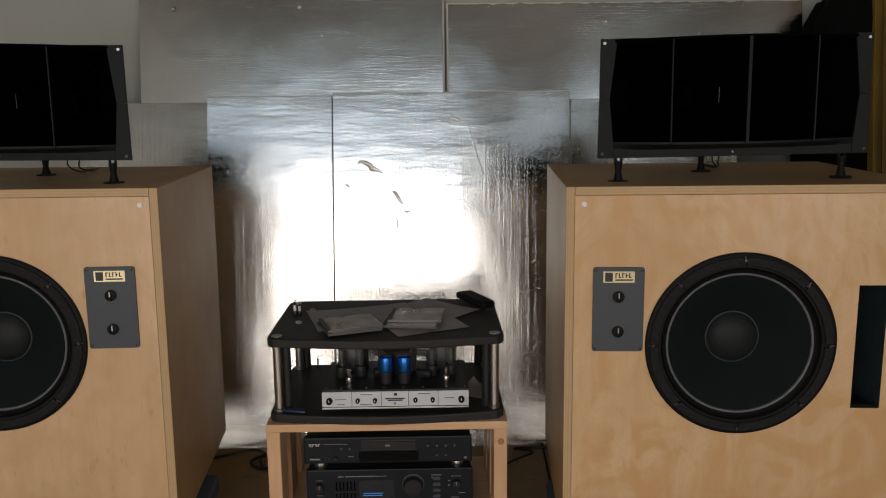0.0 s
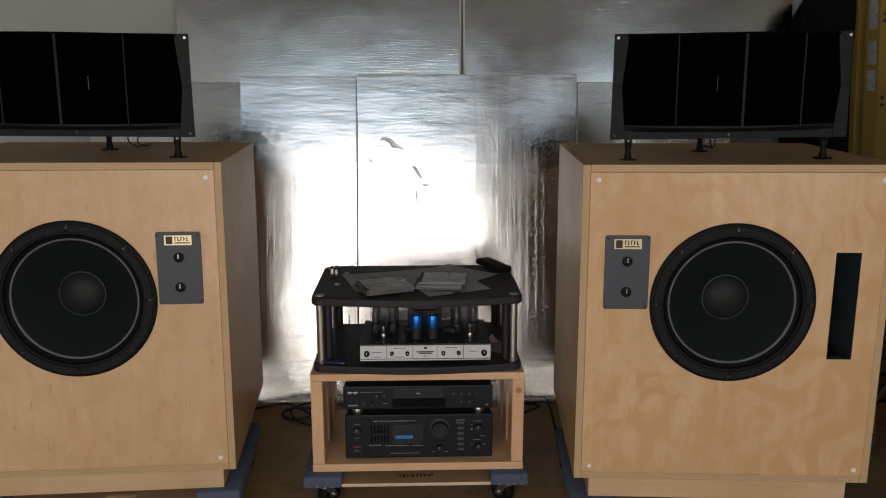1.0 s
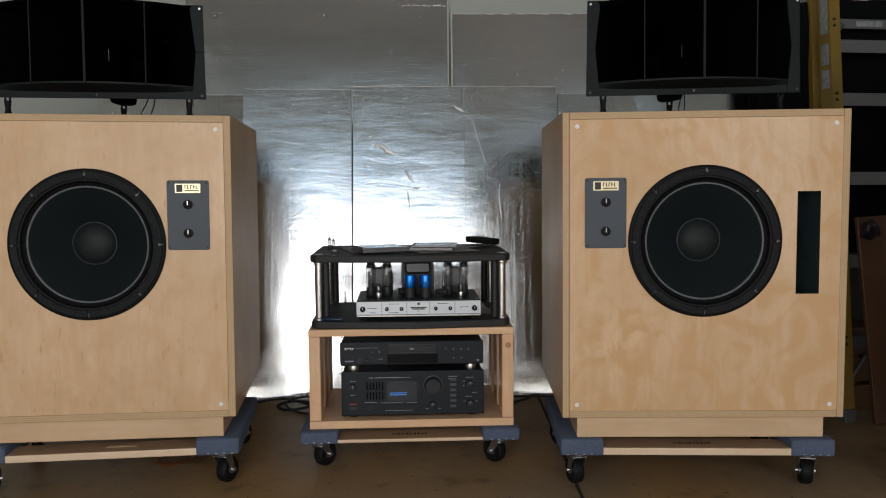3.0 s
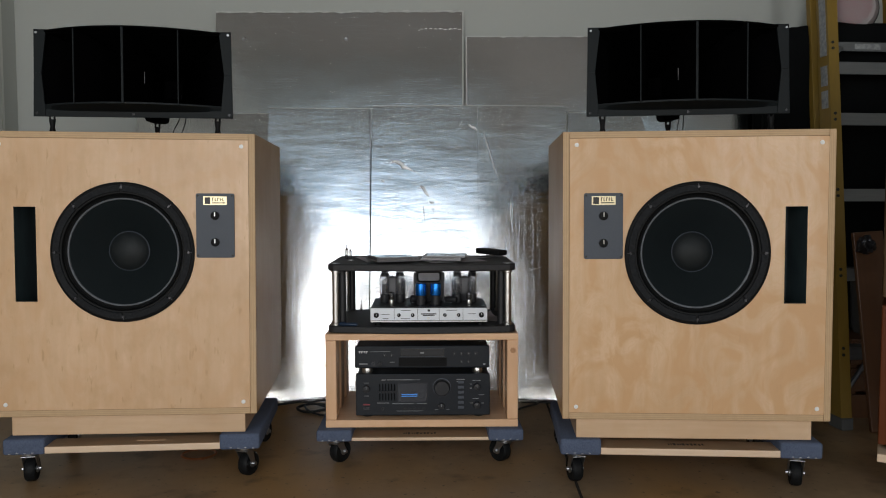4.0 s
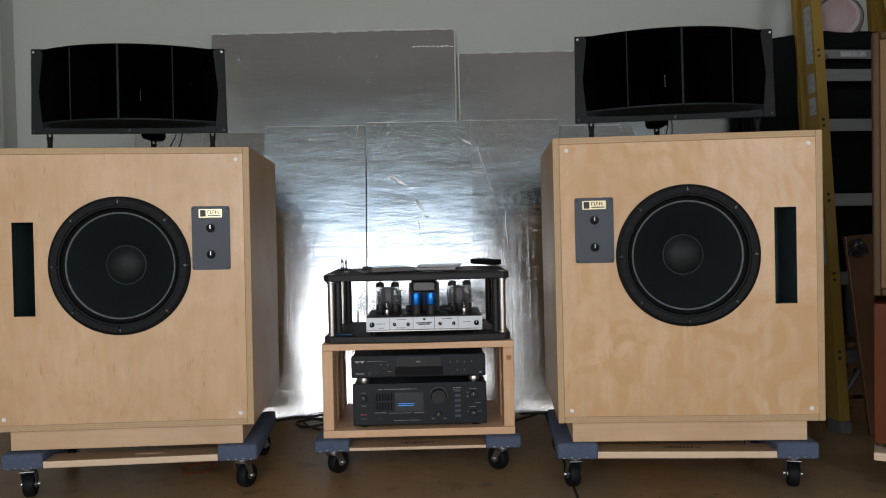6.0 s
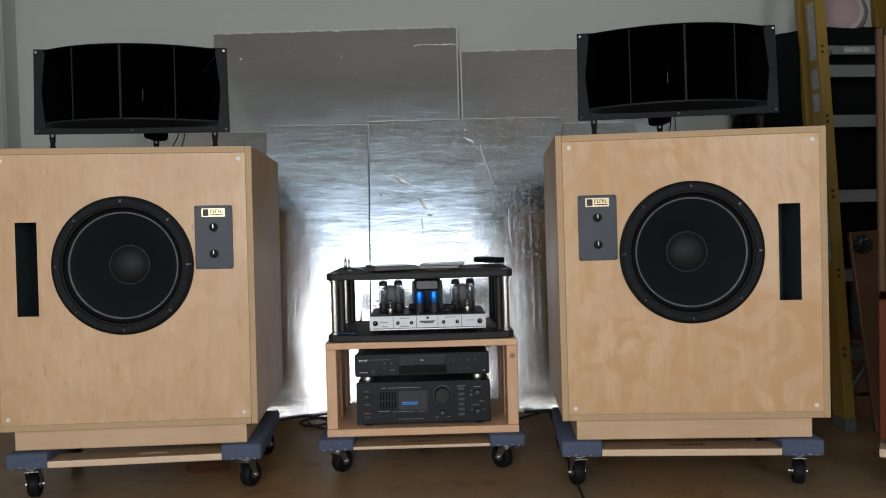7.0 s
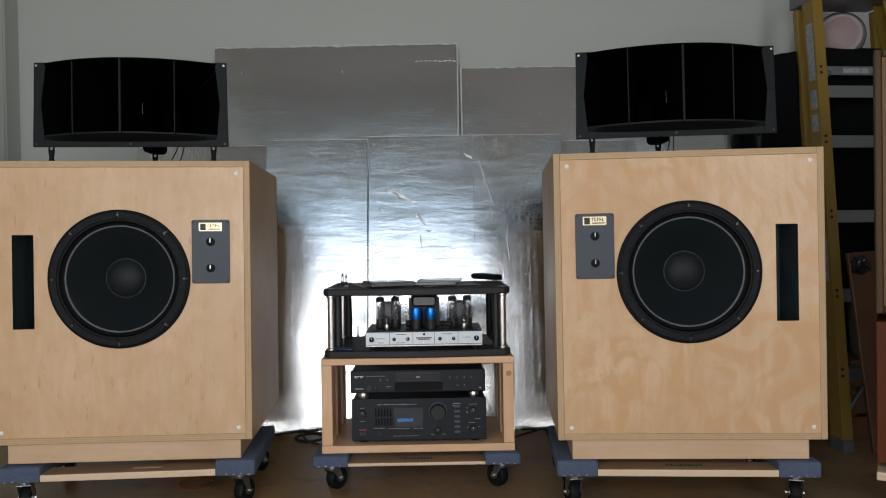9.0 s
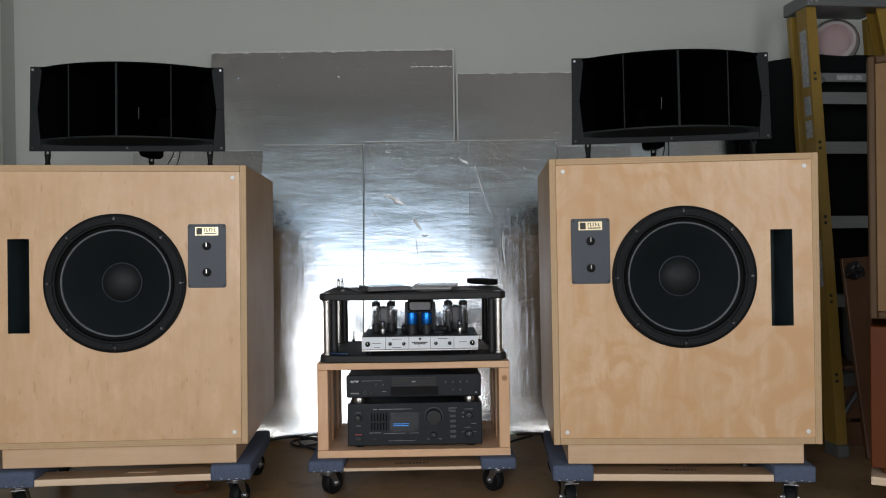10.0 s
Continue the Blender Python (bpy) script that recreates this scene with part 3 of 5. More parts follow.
foil_board(-0.853, -0.409, 0.0, 1.256, LEAN_B, M_FOIL, 0.002, "silver foil foam board leaning against the wall", seed=21, yaw=0.075)
foil_board(-0.401, 0.062, 0.0, 1.265, LEAN_A, M_FOIL, 0.002, "dented silver foil foam board leaning against the wall", seed=33)


def wrinkle(parent, points, r, y_of=LEAN_A):
    """A raised crease in the leaning foil: a low rounded ridge, thin at both ends."""
    line = bend([(x, y_of(z) - 0.0005, z) for x, z in points], 5)
    bm, rings, n = bmesh.new(), [], 8
    for i, p in enumerate(line):
        d = (line[min(i + 1, len(line) - 1)] - line[max(i - 1, 0)]).normalized()
        side = d.cross(Vector((0, 1, 0))).normalized()
        k = r * (0.25 + 0.75 * math.sin(math.pi * i / (len(line) - 1))) * (0.8 + 0.5 * abs(noise.noise(p * 90)))
        rings.append([bm.verts.new(p + k * math.cos(math.pi * 2 * j / n) * side - Vector((0, 0.55 * k * math.sin(math.pi * 2 * j / n), 0))) for j in range(n)])
    for a, b in zip(rings, rings[1:]):
        for j in range(n):
            bm.faces.new((a[j], a[(j + 1) % n], b[(j + 1) % n], b[j]))
    bm.faces.new(rings[0]), bm.faces.new(rings[-1])
    bmesh.ops.recalc_face_normals(bm, faces=bm.faces)
    part("wrinkle", bm, M_CREASE, parent, "raised crease in the foil", True)


random.seed(9)
for k in range(9):
    x, z = -0.195 + k * 0.0215, 1.617 + random.uniform(-0.002, 0.003)
    wrinkle(wall_board, ((x, z), (x + 0.010, z + 0.001), (x + random.uniform(0.014, 0.024), z)), random.uniform(0.0015, 0.003), UP)


def torn_edge(parent, x0, x1, z, seed):
    """A ragged white fringe along a board's top."""
    bm, n = bmesh.new(), int((x1 - x0) / 0.006)
    rows = []
    for i in range(n + 1):
        x = x0 + (x1 - x0) * i / n
        k = max(0.0006, 0.004 * (0.5 + noise.noise((x * 22, seed, 1)) + 0.6 * noise.noise((x * 90, seed, 4))))
        y = UP(z) - 0.003 - 0.002 * noise.noise((x * 40, seed, 8))
        rows.append([bm.verts.new(p) for p in ((x, y, z + 0.004 - k), (x, y - 0.001, z + 0.004 + k * 0.6), (x, y + 0.006, z + 0.005 + k * 0.6))])
    for a, b in zip(rows, rows[1:]):
        for j in range(2):
            bm.faces.new((a[j], b[j], b[j + 1], a[j + 1]))
    part("torn_edge", bm, M_FOAM, parent, "torn white foam edge", True)


torn_edge(wall_board, -1.11, -0.003, 1.697, 2)
DENTED = [o for o in scene.objects if o.name.startswith("foil_insulation_board")][-1]
for line, r in ((((-0.314, 1.016), (-0.298, 1.021), (-0.272, 1.010), (-0.262, 0.998), (-0.245, 0.992), (-0.223, 0.980)), 0.0105),
                (((-0.360, 0.940), (-0.352, 0.937), (-0.343, 0.930)), 0.005), (((-0.188, 0.915), (-0.176, 0.905), (-0.163, 0.882), (-0.150, 0.868)), 0.008),
                (((-0.150, 0.846), (-0.138, 0.842), (-0.124, 0.845)), 0.005), (((-0.176, 0.83), (-0.172, 0.80), (-0.168, 0.76)), 0.003)):
    wrinkle(DENTED, line, r)
RIBBED = foil_board(0.063, 0.457, 0.0, 1.265, LEAN_A, M_FOIL_R, 0.002, "ribbed strip of silver foil foam board leaning back", seed=36, curl=0.13)
for line, r in ((((0.088, 1.150), (0.104, 1.095), (0.120, 1.040), (0.150, 0.945)), 0.0028), (((0.207, 0.860), (0.204, 0.80), (0.212, 0.715)), 0.0035), (((0.176, 0.70), (0.182, 0.66), (0.178, 0.62)), 0.0025)):
    wrinkle(RIBBED, line, r)
wrinkle(DENTED, ((0.022, 1.185), (0.036, 1.172), (0.050, 1.168), (0.058, 1.158)), 0.006)
foil_board(0.461, 1.08, 0.0, 1.235, LEAN_C, M_FOIL, 0.002, "silver foil foam board leaning behind the cabinet", seed=41, yaw=0.08)
foil_board(-1.440, -0.857, 0.0, 1.236, lambda z: 2.833 + 0.22 * z, M_FOIL, 0.002, "silver foil foam board leaning behind the cabinet", seed=52, yaw=0.02)


# ---- speaker cabinets ----
def baffle(cx, cz, radius, px0, px1, pz0, pz1, w, z0, z1, thick):
    """A front board with a round hole and an upright slot, built from bands round the openings."""
    bm = bmesh.new()
    n = 64
    hw = w / 2
    lim = radius + 0.035
    sq = lambda a: (cx + lim * max(-1, min(1, 1.4142 * math.cos(a))), cz + lim * max(-1, min(1, 1.4142 * math.sin(a))))
    ring = [(cx + radius * math.cos(2 * math.pi * i / n), cz + radius * math.sin(2 * math.pi * i / n)) for i in range(n)]
    square = [sq(2 * math.pi * i / n) for i in range(n)]
    quads = [(ring[i], ring[(i + 1) % n], square[(i + 1) % n], square[i]) for i in range(n)]
    xs, zs = sorted({-hw, cx - lim, cx + lim, px0, px1, hw}), sorted({z0, cz - lim, cz + lim, pz0, pz1, z1})
    for a, b in zip(xs, xs[1:]):
        for c, d in zip(zs, zs[1:]):
            mx, mz = (a + b) / 2, (c + d) / 2
            if (abs(mx - cx) < lim and abs(mz - cz) < lim) or (px0 < mx < px1 and pz0 < mz < pz1):
                continue
            quads.append(((a, c), (b, c), (b, d), (a, d)))
    for y, flip in ((0.0, False), (thick, True)):
        for q in quads:
            vs = [bm.verts.new((x, y, z)) for x, z in q]
            bm.faces.new(vs[::-1] if flip else vs)
    edge = [((-hw, z0), (hw, z0)), ((hw, z0), (hw, z1)), ((hw, z1), (-hw, z1)), ((-hw, z1), (-hw, z0)),
            ((px0, pz0), (px0, pz1)), ((px0, pz1), (px1, pz1)), ((px1, pz1), (px1, pz0)), ((px1, pz0), (px0, pz0))]
    edge += [(ring[(i + 1) % n], ring[i]) for i in range(n)]
    for i, ((xa, za), (xb, zb)) in enumerate(edge):
        f = bm.faces.new([bm.verts.new(p) for p in ((xa, 0, za), (xa, thick, za), (xb, thick, zb), (xb, 0, zb))])
        f.material_index = 1 if i < 4 else 2
    bmesh.ops.remove_doubles(bm, verts=bm.verts, dist=1e-5)
    bmesh.ops.recalc_face_normals(bm, faces=bm.faces)
    return bm


def speaker_cabinet(m, mirror, label):
    """A bass cabinet on a plinth. Local: x across, y back from the front, z up from the dolly's top."""
    s = -1 if mirror else 1
    ob = thing("speaker_cabinet", m, label, "loudspeaker", "bass cabinets")
    W, Z0, Z1, D, T = 0.3845, 0.059, 0.900, 0.63, 0.019
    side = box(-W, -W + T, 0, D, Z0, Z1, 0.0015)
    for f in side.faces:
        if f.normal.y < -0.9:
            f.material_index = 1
    side_ob = part("side_panel", side, [M_SIDE_SHADED, M_PLY_X], ob, "plywood panel with visible plies")
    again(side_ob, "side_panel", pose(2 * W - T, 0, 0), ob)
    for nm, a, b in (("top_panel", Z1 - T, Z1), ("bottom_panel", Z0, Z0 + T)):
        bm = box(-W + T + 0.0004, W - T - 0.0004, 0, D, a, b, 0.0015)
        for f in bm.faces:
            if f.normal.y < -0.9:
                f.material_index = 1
        part(nm, bm, [M_SIDE_SHADED, M_PLY_Z], ob)
    part("back_panel", box(-W + T, W - T, D - 0.02, D - 0.001, Z0 + T, Z1 - T), M_SIDE_SHADED, ob)
    inner = W - T - 0.0005
    px = sorted((s * 0.247, s * 0.309))
    part("baffle", baffle(0, 0.548, 0.196, px[0], px[1], 0.402, 0.681, 2 * inner, Z0 + T + 0.0005, Z1 - T - 0.0005, 0.024), [M_BAFFLE_PLAIN if mirror else M_BAFFLE, M_PLY_X, M_PORT], ob, "lacquered birch front board")
    part("port_duct", (lambda b: box(px[1], px[1] + 0.012, 0.024, 0.16, 0.39, 0.69, bm=b) and box(px[0] - 0.012, px[1] + 0.012, 0.16, 0.17, 0.38, 0.70, bm=b))(
        box(px[0] - 0.012, px[0], 0.024, 0.16, 0.39, 0.69)), M_PORT, ob, "dark slot port duct")
    part("plinth", box(-0.334 if mirror else -0.343, 0.348 if mirror else 0.336, 0.012, D - 0.05, 0, Z0 - 0.0005, 0.002), M_PLINTH, ob, "pale wooden base board")
    cap = None
    for x in (-0.345, 0.345):
        for z in (0.096, 0.862):
            if cap is None:
                cap = part("screw_cap", cyl(0.0062, 0.003, FRONT, n=20, bevel=0.001), M_SCREW, ob, "white round screw cap", True)
                cap.matrix_basis = Matrix.Translation((x, 0.0005, z))
            else:
                again(cap, "screw_cap", Matrix.Translation((x, 0.0005, z)), ob)
    # the bass driver
    at = Matrix.Translation((0, 0, 0.548)) @ FRONT
    drv = part("bass_driver", lathe([(0.196, -0.02), (0.207, -0.001), (0.207, 0.004), (0.204, 0.007), (0.196, 0.008), (0.174, 0.007), (0.170, 0.000), (0.170, -0.02)], 72, at), M_RUBBER, ob, "black 15 inch bass driver", True)
    for k in range(8):
        seg = bmesh.new()
        a0, a1, st = radians(45 * k + 91.2), radians(45 * k + 133.8), 8
        for rr, hh in (((0.178, 0.200), (0.007, 0.0125)),):
            vs = []
            for i in range(st + 1):
                a = a0 + (a1 - a0) * i / st
                vs.append([seg.verts.new(at @ Vector((r * math.cos(a), r * math.sin(a), h))) for r, h in ((rr[0], hh[0]), (rr[0] + 0.002, hh[1]), (rr[1] - 0.003, hh[1]), (rr[1], hh[0]))])
            for p, q in zip(vs, vs[1:]):
                for i in range(3):
                    seg.faces.new((p[i], p[i + 1], q[i + 1], q[i]))
            seg.faces.new(vs[0]), seg.faces.new(vs[-1])
        bmesh.ops.recalc_face_normals(seg, faces=seg.faces)
        part("gasket", seg, M_GASKET, drv, "black cork gasket segment")
    part("surround", lathe([(0.1700, 0.001), (0.1685, 0.003), (0.166, -0.001), (0.163, -0.004), (0.1605, -0.005)], 72, at), M_RUBBER, drv, smooth=True)
    part("surround_ring", lathe([(0.1605, -0.006), (0.1603, -0.002), (0.1585, -0.0005), (0.1560, -0.002), (0.1552, -0.007)], 72, at), M_RING, drv, "thin ring at the cone's edge, its highlight put into paler colour", True)
    part("cone", lathe([(0.1552, -0.006), (0.135, -0.015), (0.115, -0.028), (0.09, -0.044), (0.0575, -0.064)], 72, at), M_CONE, drv, "dark paper cone", True)
    part("dust_cap", lathe([(0.0590, -0.064), (0.0585, -0.060), (0.055, -0.056), (0.047, -0.049), (0.035, -0.043), (0.02, -0.039), (0.008, -0.0375), (0, -0.0372)], 40, at), M_DUST, drv, "domed cloth dust cap", True)
    part("cap_seam", lathe([(0.0605, -0.0630), (0.0600, -0.0600), (0.0585, -0.0590), (0.0570, -0.0600)], 48, at), M_PLATE, drv, "thin paler rim round the dust cap", True)
    bolt = None
    for k in range(8):
        a = radians(45 * k + 90)
        p = pose(0.191 * math.cos(a), 0, 0.548 + 0.191 * math.sin(a), 0, -(45 * k), 0)
        if bolt is None:
            bm = cyl(0.0036, 0.006, Matrix.Translation((0, -0.008, 0)) @ FRONT, n=10)
            box(-0.0014, 0.0014, -0.011, -0.007, -0.004, 0.009, 0.0005, bm)
            bolt = part("bolt", bm, M_GETTER, drv, "dark steel bolt and clamp")
            bolt.matrix_basis = p
        else:
            again(bolt, "bolt", p, drv)
    # crossover control plate
    cx = -s * 0.268
    plate = part("control_plate", front_slab(cx - 0.056, cx + 0.056, 0.532, 0.723, 0.006, 0.0, -0.004, 0.001), M_PLATE, ob, "dark blue-grey crossover plate with two knobs")
    badge = part("badge", front_slab(cx - 0.034, cx + 0.034, 0.689, 0.714, 0.001, -0.004, -0.0055), M_BRASS, plate, "gold badge with a black mark")
    ink = front_slab(cx - 0.030, cx - 0.0135, 0.6915, 0.7115, 0.001, -0.0055, -0.0062)
    for i in range(5):
        x = cx - 0.008 + i * 0.0074
        box(x, x + 0.0024, -0.0062, -0.0055, 0.700, 0.7105, bm=ink)
        box(x, x + 0.0055, -0.0062, -0.0055, (0.7085, 0.700, 0.7085, 0.7045, 0.700)[i], (0.7105, 0.702, 0.7105, 0.7065, 0.702)[i], bm=ink)
    box(cx - 0.008, cx + 0.030, -0.0062, -0.0055, 0.6935, 0.6965, bm=ink)
    part("mark", ink, M_INK, badge)
    for z in (0.657, 0.578):
        kb = cyl(0.0125, 0.007, at_front(cx, -0.004, z), n=28, bevel=0.0015)
        knob = part("knob", kb, M_RUBBER, plate, "black pointer knob", True)
        part("pointer", box(cx - 0.0014, cx + 0.0014, -0.016, -0.010, z - 0.002, z + 0.0105, 0.0006), M_CHROME, knob)
        part("grip", box(cx - 0.0028, cx + 0.0028, -0.0155, -0.010, z - 0.0115, z - 0.0025, 0.001), M_RUBBER, knob)
    for x in (cx - 0.050, cx + 0.050):
        for z in (0.539, 0.716):
            part("plate_screw", cyl(0.0032, 0.002, at_front(x, -0.004, z), n=10), M_INK, plate)
    return ob


# ---- furniture dollies ----
def caster(parent, x, y, z, turn):
    """A swivel caster below a dolly whose underside is at z."""
    root = part("caster", box(-0.03, 0.03, -0.025, 0.025, z - 0.003, z - 0.0004, 0.001), M_ZINC, parent, "swivel caster with a black rubber wheel")
    root.matrix_basis = pose(x, y, 0, 0, 0, turn)
    part("swivel", cyl(0.019, 0.012, Matrix.Translation((0, 0, z - 0.015)), n=20, bevel=0.002), M_ZINC, root, smooth=True)
    fork = box(-0.021, 0.021, -0.02, 0.018, z - 0.018, z - 0.015, 0.001)
    for sx in (-1, 1):
        slab([(-0.016, z - 0.016), (0.016, z - 0.016), (0.030, 0.034), (0.016, 0.030)], sx * 0.020 - 0.001, sx * 0.020 + 0.001, 0, fork, pose(0, 0, 0, 90, 0, 90))
    part("fork", fork, M_ZINC, root, "zinc plated fork")
    axle = Matrix.Translation((0, 0.022, 0.038)) @ pose(0, 0, 0, 0, 90, 0)
    part("wheel", lathe([(0.012, -0.014), (0.028, -0.013), (0.034, -0.0155), (0.0372, -0.011), (0.038, -0.004), (0.038, 0.004), (0.0372, 0.011), (0.034, 0.0155), (0.028, 0.013), (0.012, 0.014)], 32, axle, closed=True), M_RUBBER, root, "black rubber wheel", True)
    bm = cyl(0.006, 0.054, axle @ Matrix.Translation((0, 0, -0.027)), n=10)
    cyl(0.0125, 0.034, axle @ Matrix.Translation((0, 0, -0.017)), n=16, bm=bm)
    part("axle", bm, M_ZINC, root)
    return root


def dolly(m, half, depth, z0, z1, turns, label, stamped=True):
    """Two carpeted end boards, two hardwood crossbars, four casters. Local: x across, y back, z from the floor."""
    ob = thing("furniture_dolly", m, label, "dolly", "furniture dollies")
    cap = 0.120 if half > 0.35 else 0.113
    for sx in (-1, 1):
        x0, x1 = sorted((sx * half, sx * (half - cap)))
        bm = box(x0, x1, 0, depth, z0, z1, 0.008, seg=3)
        end = part("end_board", bm, M_CARPET, ob, "blue-grey carpet wrapped end board", True)
        for i in range(4):
            part("staple", box(sx * (half - 0.02 - 0.022 * i) - 0.003, sx * (half - 0.02 - 0.022 * i) + 0.003, -0.0012, 0.0006, z0 + 0.004 + 0.002 * (i % 2), z0 + 0.006 + 0.002 * (i % 2)), M_ZINC, end)
    plank = box(-half + cap - 0.002, half - cap + 0.002, 0.004, 0.092, z0 + 0.002, z1 - 0.025, 0.003)
    for f in plank.faces:
        if f.normal.z > 0.9:
            f.material_index = 1
    bar = part("crossbar", plank, [M_BAR, M_BAR_SHADED], ob, "pale hardwood crossbar, its top coloured darker for shade")
    again(bar, "crossbar", pose(0, depth - 0.096, 0), ob)
    random.seed(4)
    x = -0.055
    for i in range(11):
        w = random.uniform(0.004, 0.011)
        if stamped:
            part("stamp", box(x, x + w * 0.7, 0.044 - random.uniform(0, 0.004), 0.057 + random.uniform(-0.003, 0.004), z1 - 0.025, z1 - 0.0245), M_INK, bar, "black stamped mark")
        x += w + 0.002
    if not stamped:
        # Hand hole drawn as a pale plate: the light behind it is painted.
        part("hand_slot", slab(rounded(0.0, 0.085, 0.042, 0.058, 0.0075), z1 - 0.025, z1 - 0.0238, 0.0004), M_PLINTH, bar, "pale plate for the light seen through a hand hole")
    for (x, y), turn in zip(((-half + 0.055, 0.055), (half - 0.055, 0.055), (-half + 0.055, depth - 0.055), (half - 0.055, depth - 0.055)), turns):
        caster(ob, x, y, z0, turn)
    return ob


CAB_R = pose(0.644, 1.8395, 0, 0, 0, -3.4)
CAB_L = pose(-1.027, 1.886, 0, 0, 0, 5.0)
DTOP = 0.150
speaker_cabinet(CAB_R @ pose(0.008, 0, DTOP + 0.0015, 0, -0.3, 0), False, "large birch plywood bass cabinet with flamed veneer on a dolly")
speaker_cabinet(CAB_L @ pose(-0.005, 0, DTOP + 0.0035, 0, 0.45, 0), True, "large birch plywood bass cabinet with plain veneer on a dolly")
dolly(CAB_R @ pose(-0.0055, -0.008, 0), 0.377, 0.457, 0.102, DTOP, (15, -12, 30, 10), "furniture dolly with blue-grey carpeted ends under the flamed cabinet")
dolly(CAB_L @ pose(0.014, -0.010, 0), 0.374, 0.457, 0.102, DTOP, (8, -25, 15, -20), "furniture dolly with blue-grey carpeted ends under the plain cabinet", False)


# ---- horns ----
def horn(m, label):
    """A four-cell sectoral horn on three legs. Local: x across, y back, z up from the cabinet's top."""
    ob = thing("horn_loudspeaker", m, label, "horn", "horns on the cabinets")
    hw, z0, z1, tip = 0.299, 0.056, 0.319, 0.095
    zm = (z0 + z1) / 2
    iw, lo, hi = 0.272, z0 + 0.028, z1 - 0.012
    bow = lambda x: -tip * max(0.0, 1 - (x / iw) ** 2)
    n = 24
    # flange: side cheeks that widen towards the middle, thin strips above and below
    for sx in (-1, 1):
        for za, zb, wide in ((zm + 0.0001, z1, 0), (z0, zm - 0.0001, 1)):
            out = [(sx * hw, za), (sx * hw, zb), (sx * (iw - 0.004), zb), (sx * (iw - 0.004), za)]
            if wide:
                out = [(sx * (hw + 0.003), za), (sx * hw, zb), (sx * (iw + 0.004), zb), (sx * (iw - 0.006), za + 0.02), (sx * (iw - 0.006), za)]
            else:
                out = [(sx * hw, za), (sx * (hw - 0.002), zb), (sx * (iw - 0.010), zb), (sx * (iw - 0.010), zb - 0.014), (sx * (iw + 0.004), za)]
            part("flange_cheek", slab(out, -0.004, 0.004, 0.001, None, FRONT), M_FLANGE, ob, "dark grey flange cheek")
    # Upper strip darkened to horn black so its edge shows no lit line.
    part("flange_strip", box(-iw + 0.010, iw - 0.010, -0.003, 0.004, z1 - 0.012, z1, 0.001), M_HORN, ob)
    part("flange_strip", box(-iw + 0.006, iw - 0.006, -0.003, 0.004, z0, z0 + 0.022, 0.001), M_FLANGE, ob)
    # curved lips, bowed towards the listener: upper in horn black, lower in flange grey
    for nm, zf, zb, th in (("upper_lip", hi + 0.004, z1 - 0.010, 0.005), ("lower_lip", lo + 0.004, z0 + 0.016, 0.005)):
        bm, rows = bmesh.new(), []
        for i in range(n + 1):
            x = -iw + 2 * iw * i / n
            y = bow(x)
            rows.append([bm.verts.new(p) for p in ((x, 0.004, zb), (x, y, zf), (x, y, zf + th), (x, 0.004, zb + th))])
        for a, b in zip(rows, rows[1:]):
            for k in range(4):
                bm.faces.new((a[k], a[(k + 1) % 4], b[(k + 1) % 4], b[k]))
        bmesh.ops.recalc_face_normals(bm, faces=bm.faces)
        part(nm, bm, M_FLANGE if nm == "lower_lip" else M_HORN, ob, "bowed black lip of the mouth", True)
    # body: plates that close to the throat, vanes between the cells
    throat = (0.05, 0.36, zm - 0.03, zm + 0.03)
    for nm, zf, zt in (("upper_plate", hi + 0.004, throat[3]), ("lower_plate", lo + 0.006, throat[2])):
        bm, rows = bmesh.new(), []
        for i in range(n + 1):
            u = -1 + 2 * i / n
            x = iw * u
            rows.append([bm.verts.new(p) for p in ((x, bow(x) + 0.001, zf), (iw * u * 0.98, 0.02, zf), (throat[0] * u, throat[1], zt))])
        for a, b in zip(rows, rows[1:]):
            for k in range(2):
                bm.faces.new((a[k], a[k + 1], b[k + 1], b[k]))
        part(nm, bm, M_HORN, ob, smooth=True)
    for sx in (-1, 1):
        bm = bmesh.new()
        bm.faces.new([bm.verts.new(p) for p in ((sx * (iw + 0.007), 0.002, lo - 0.01), (sx * throat[0], throat[1], throat[2]), (sx * throat[0], throat[1], throat[3]), (sx * (iw + 0.007), 0.002, hi + 0.010))])
        part("side_plate", bm, M_HORN, ob)
    for x in (-0.154, 0.0, 0.154):
        y = bow(x)
        bm = slab([(y, lo + 0.004), (y, hi + 0.006), (0.30, zm + 0.045), (0.30, zm - 0.045)], -0.0025, 0.0025, 0, None, pose(0, 0, 0, 90, 0, 90))
        for v in bm.verts:
            v.co.x += x * (1 - 0.8 * max(0, v.co.y) / 0.36)
        vane = part("cell_vane", bm, M_HORN, ob, "black divider between cells")
        part("vane_edge", box(x - (0.0018 if x else 0.0035), x + (0.0018 if x else 0.0035), y - 0.004, y + 0.001, lo + 0.004, hi + 0.005, 0.0012), M_FLANGE, vane, "dark front edge")
    for sx in (-1, 1):
        part("throat_joint", box(sx * 0.0032 - 0.0005, sx * 0.0032 + 0.0005, 0.094, 0.0955, zm - 0.014, zm + 0.022), M_ZINC, ob, "thin bright seam on the middle divider")
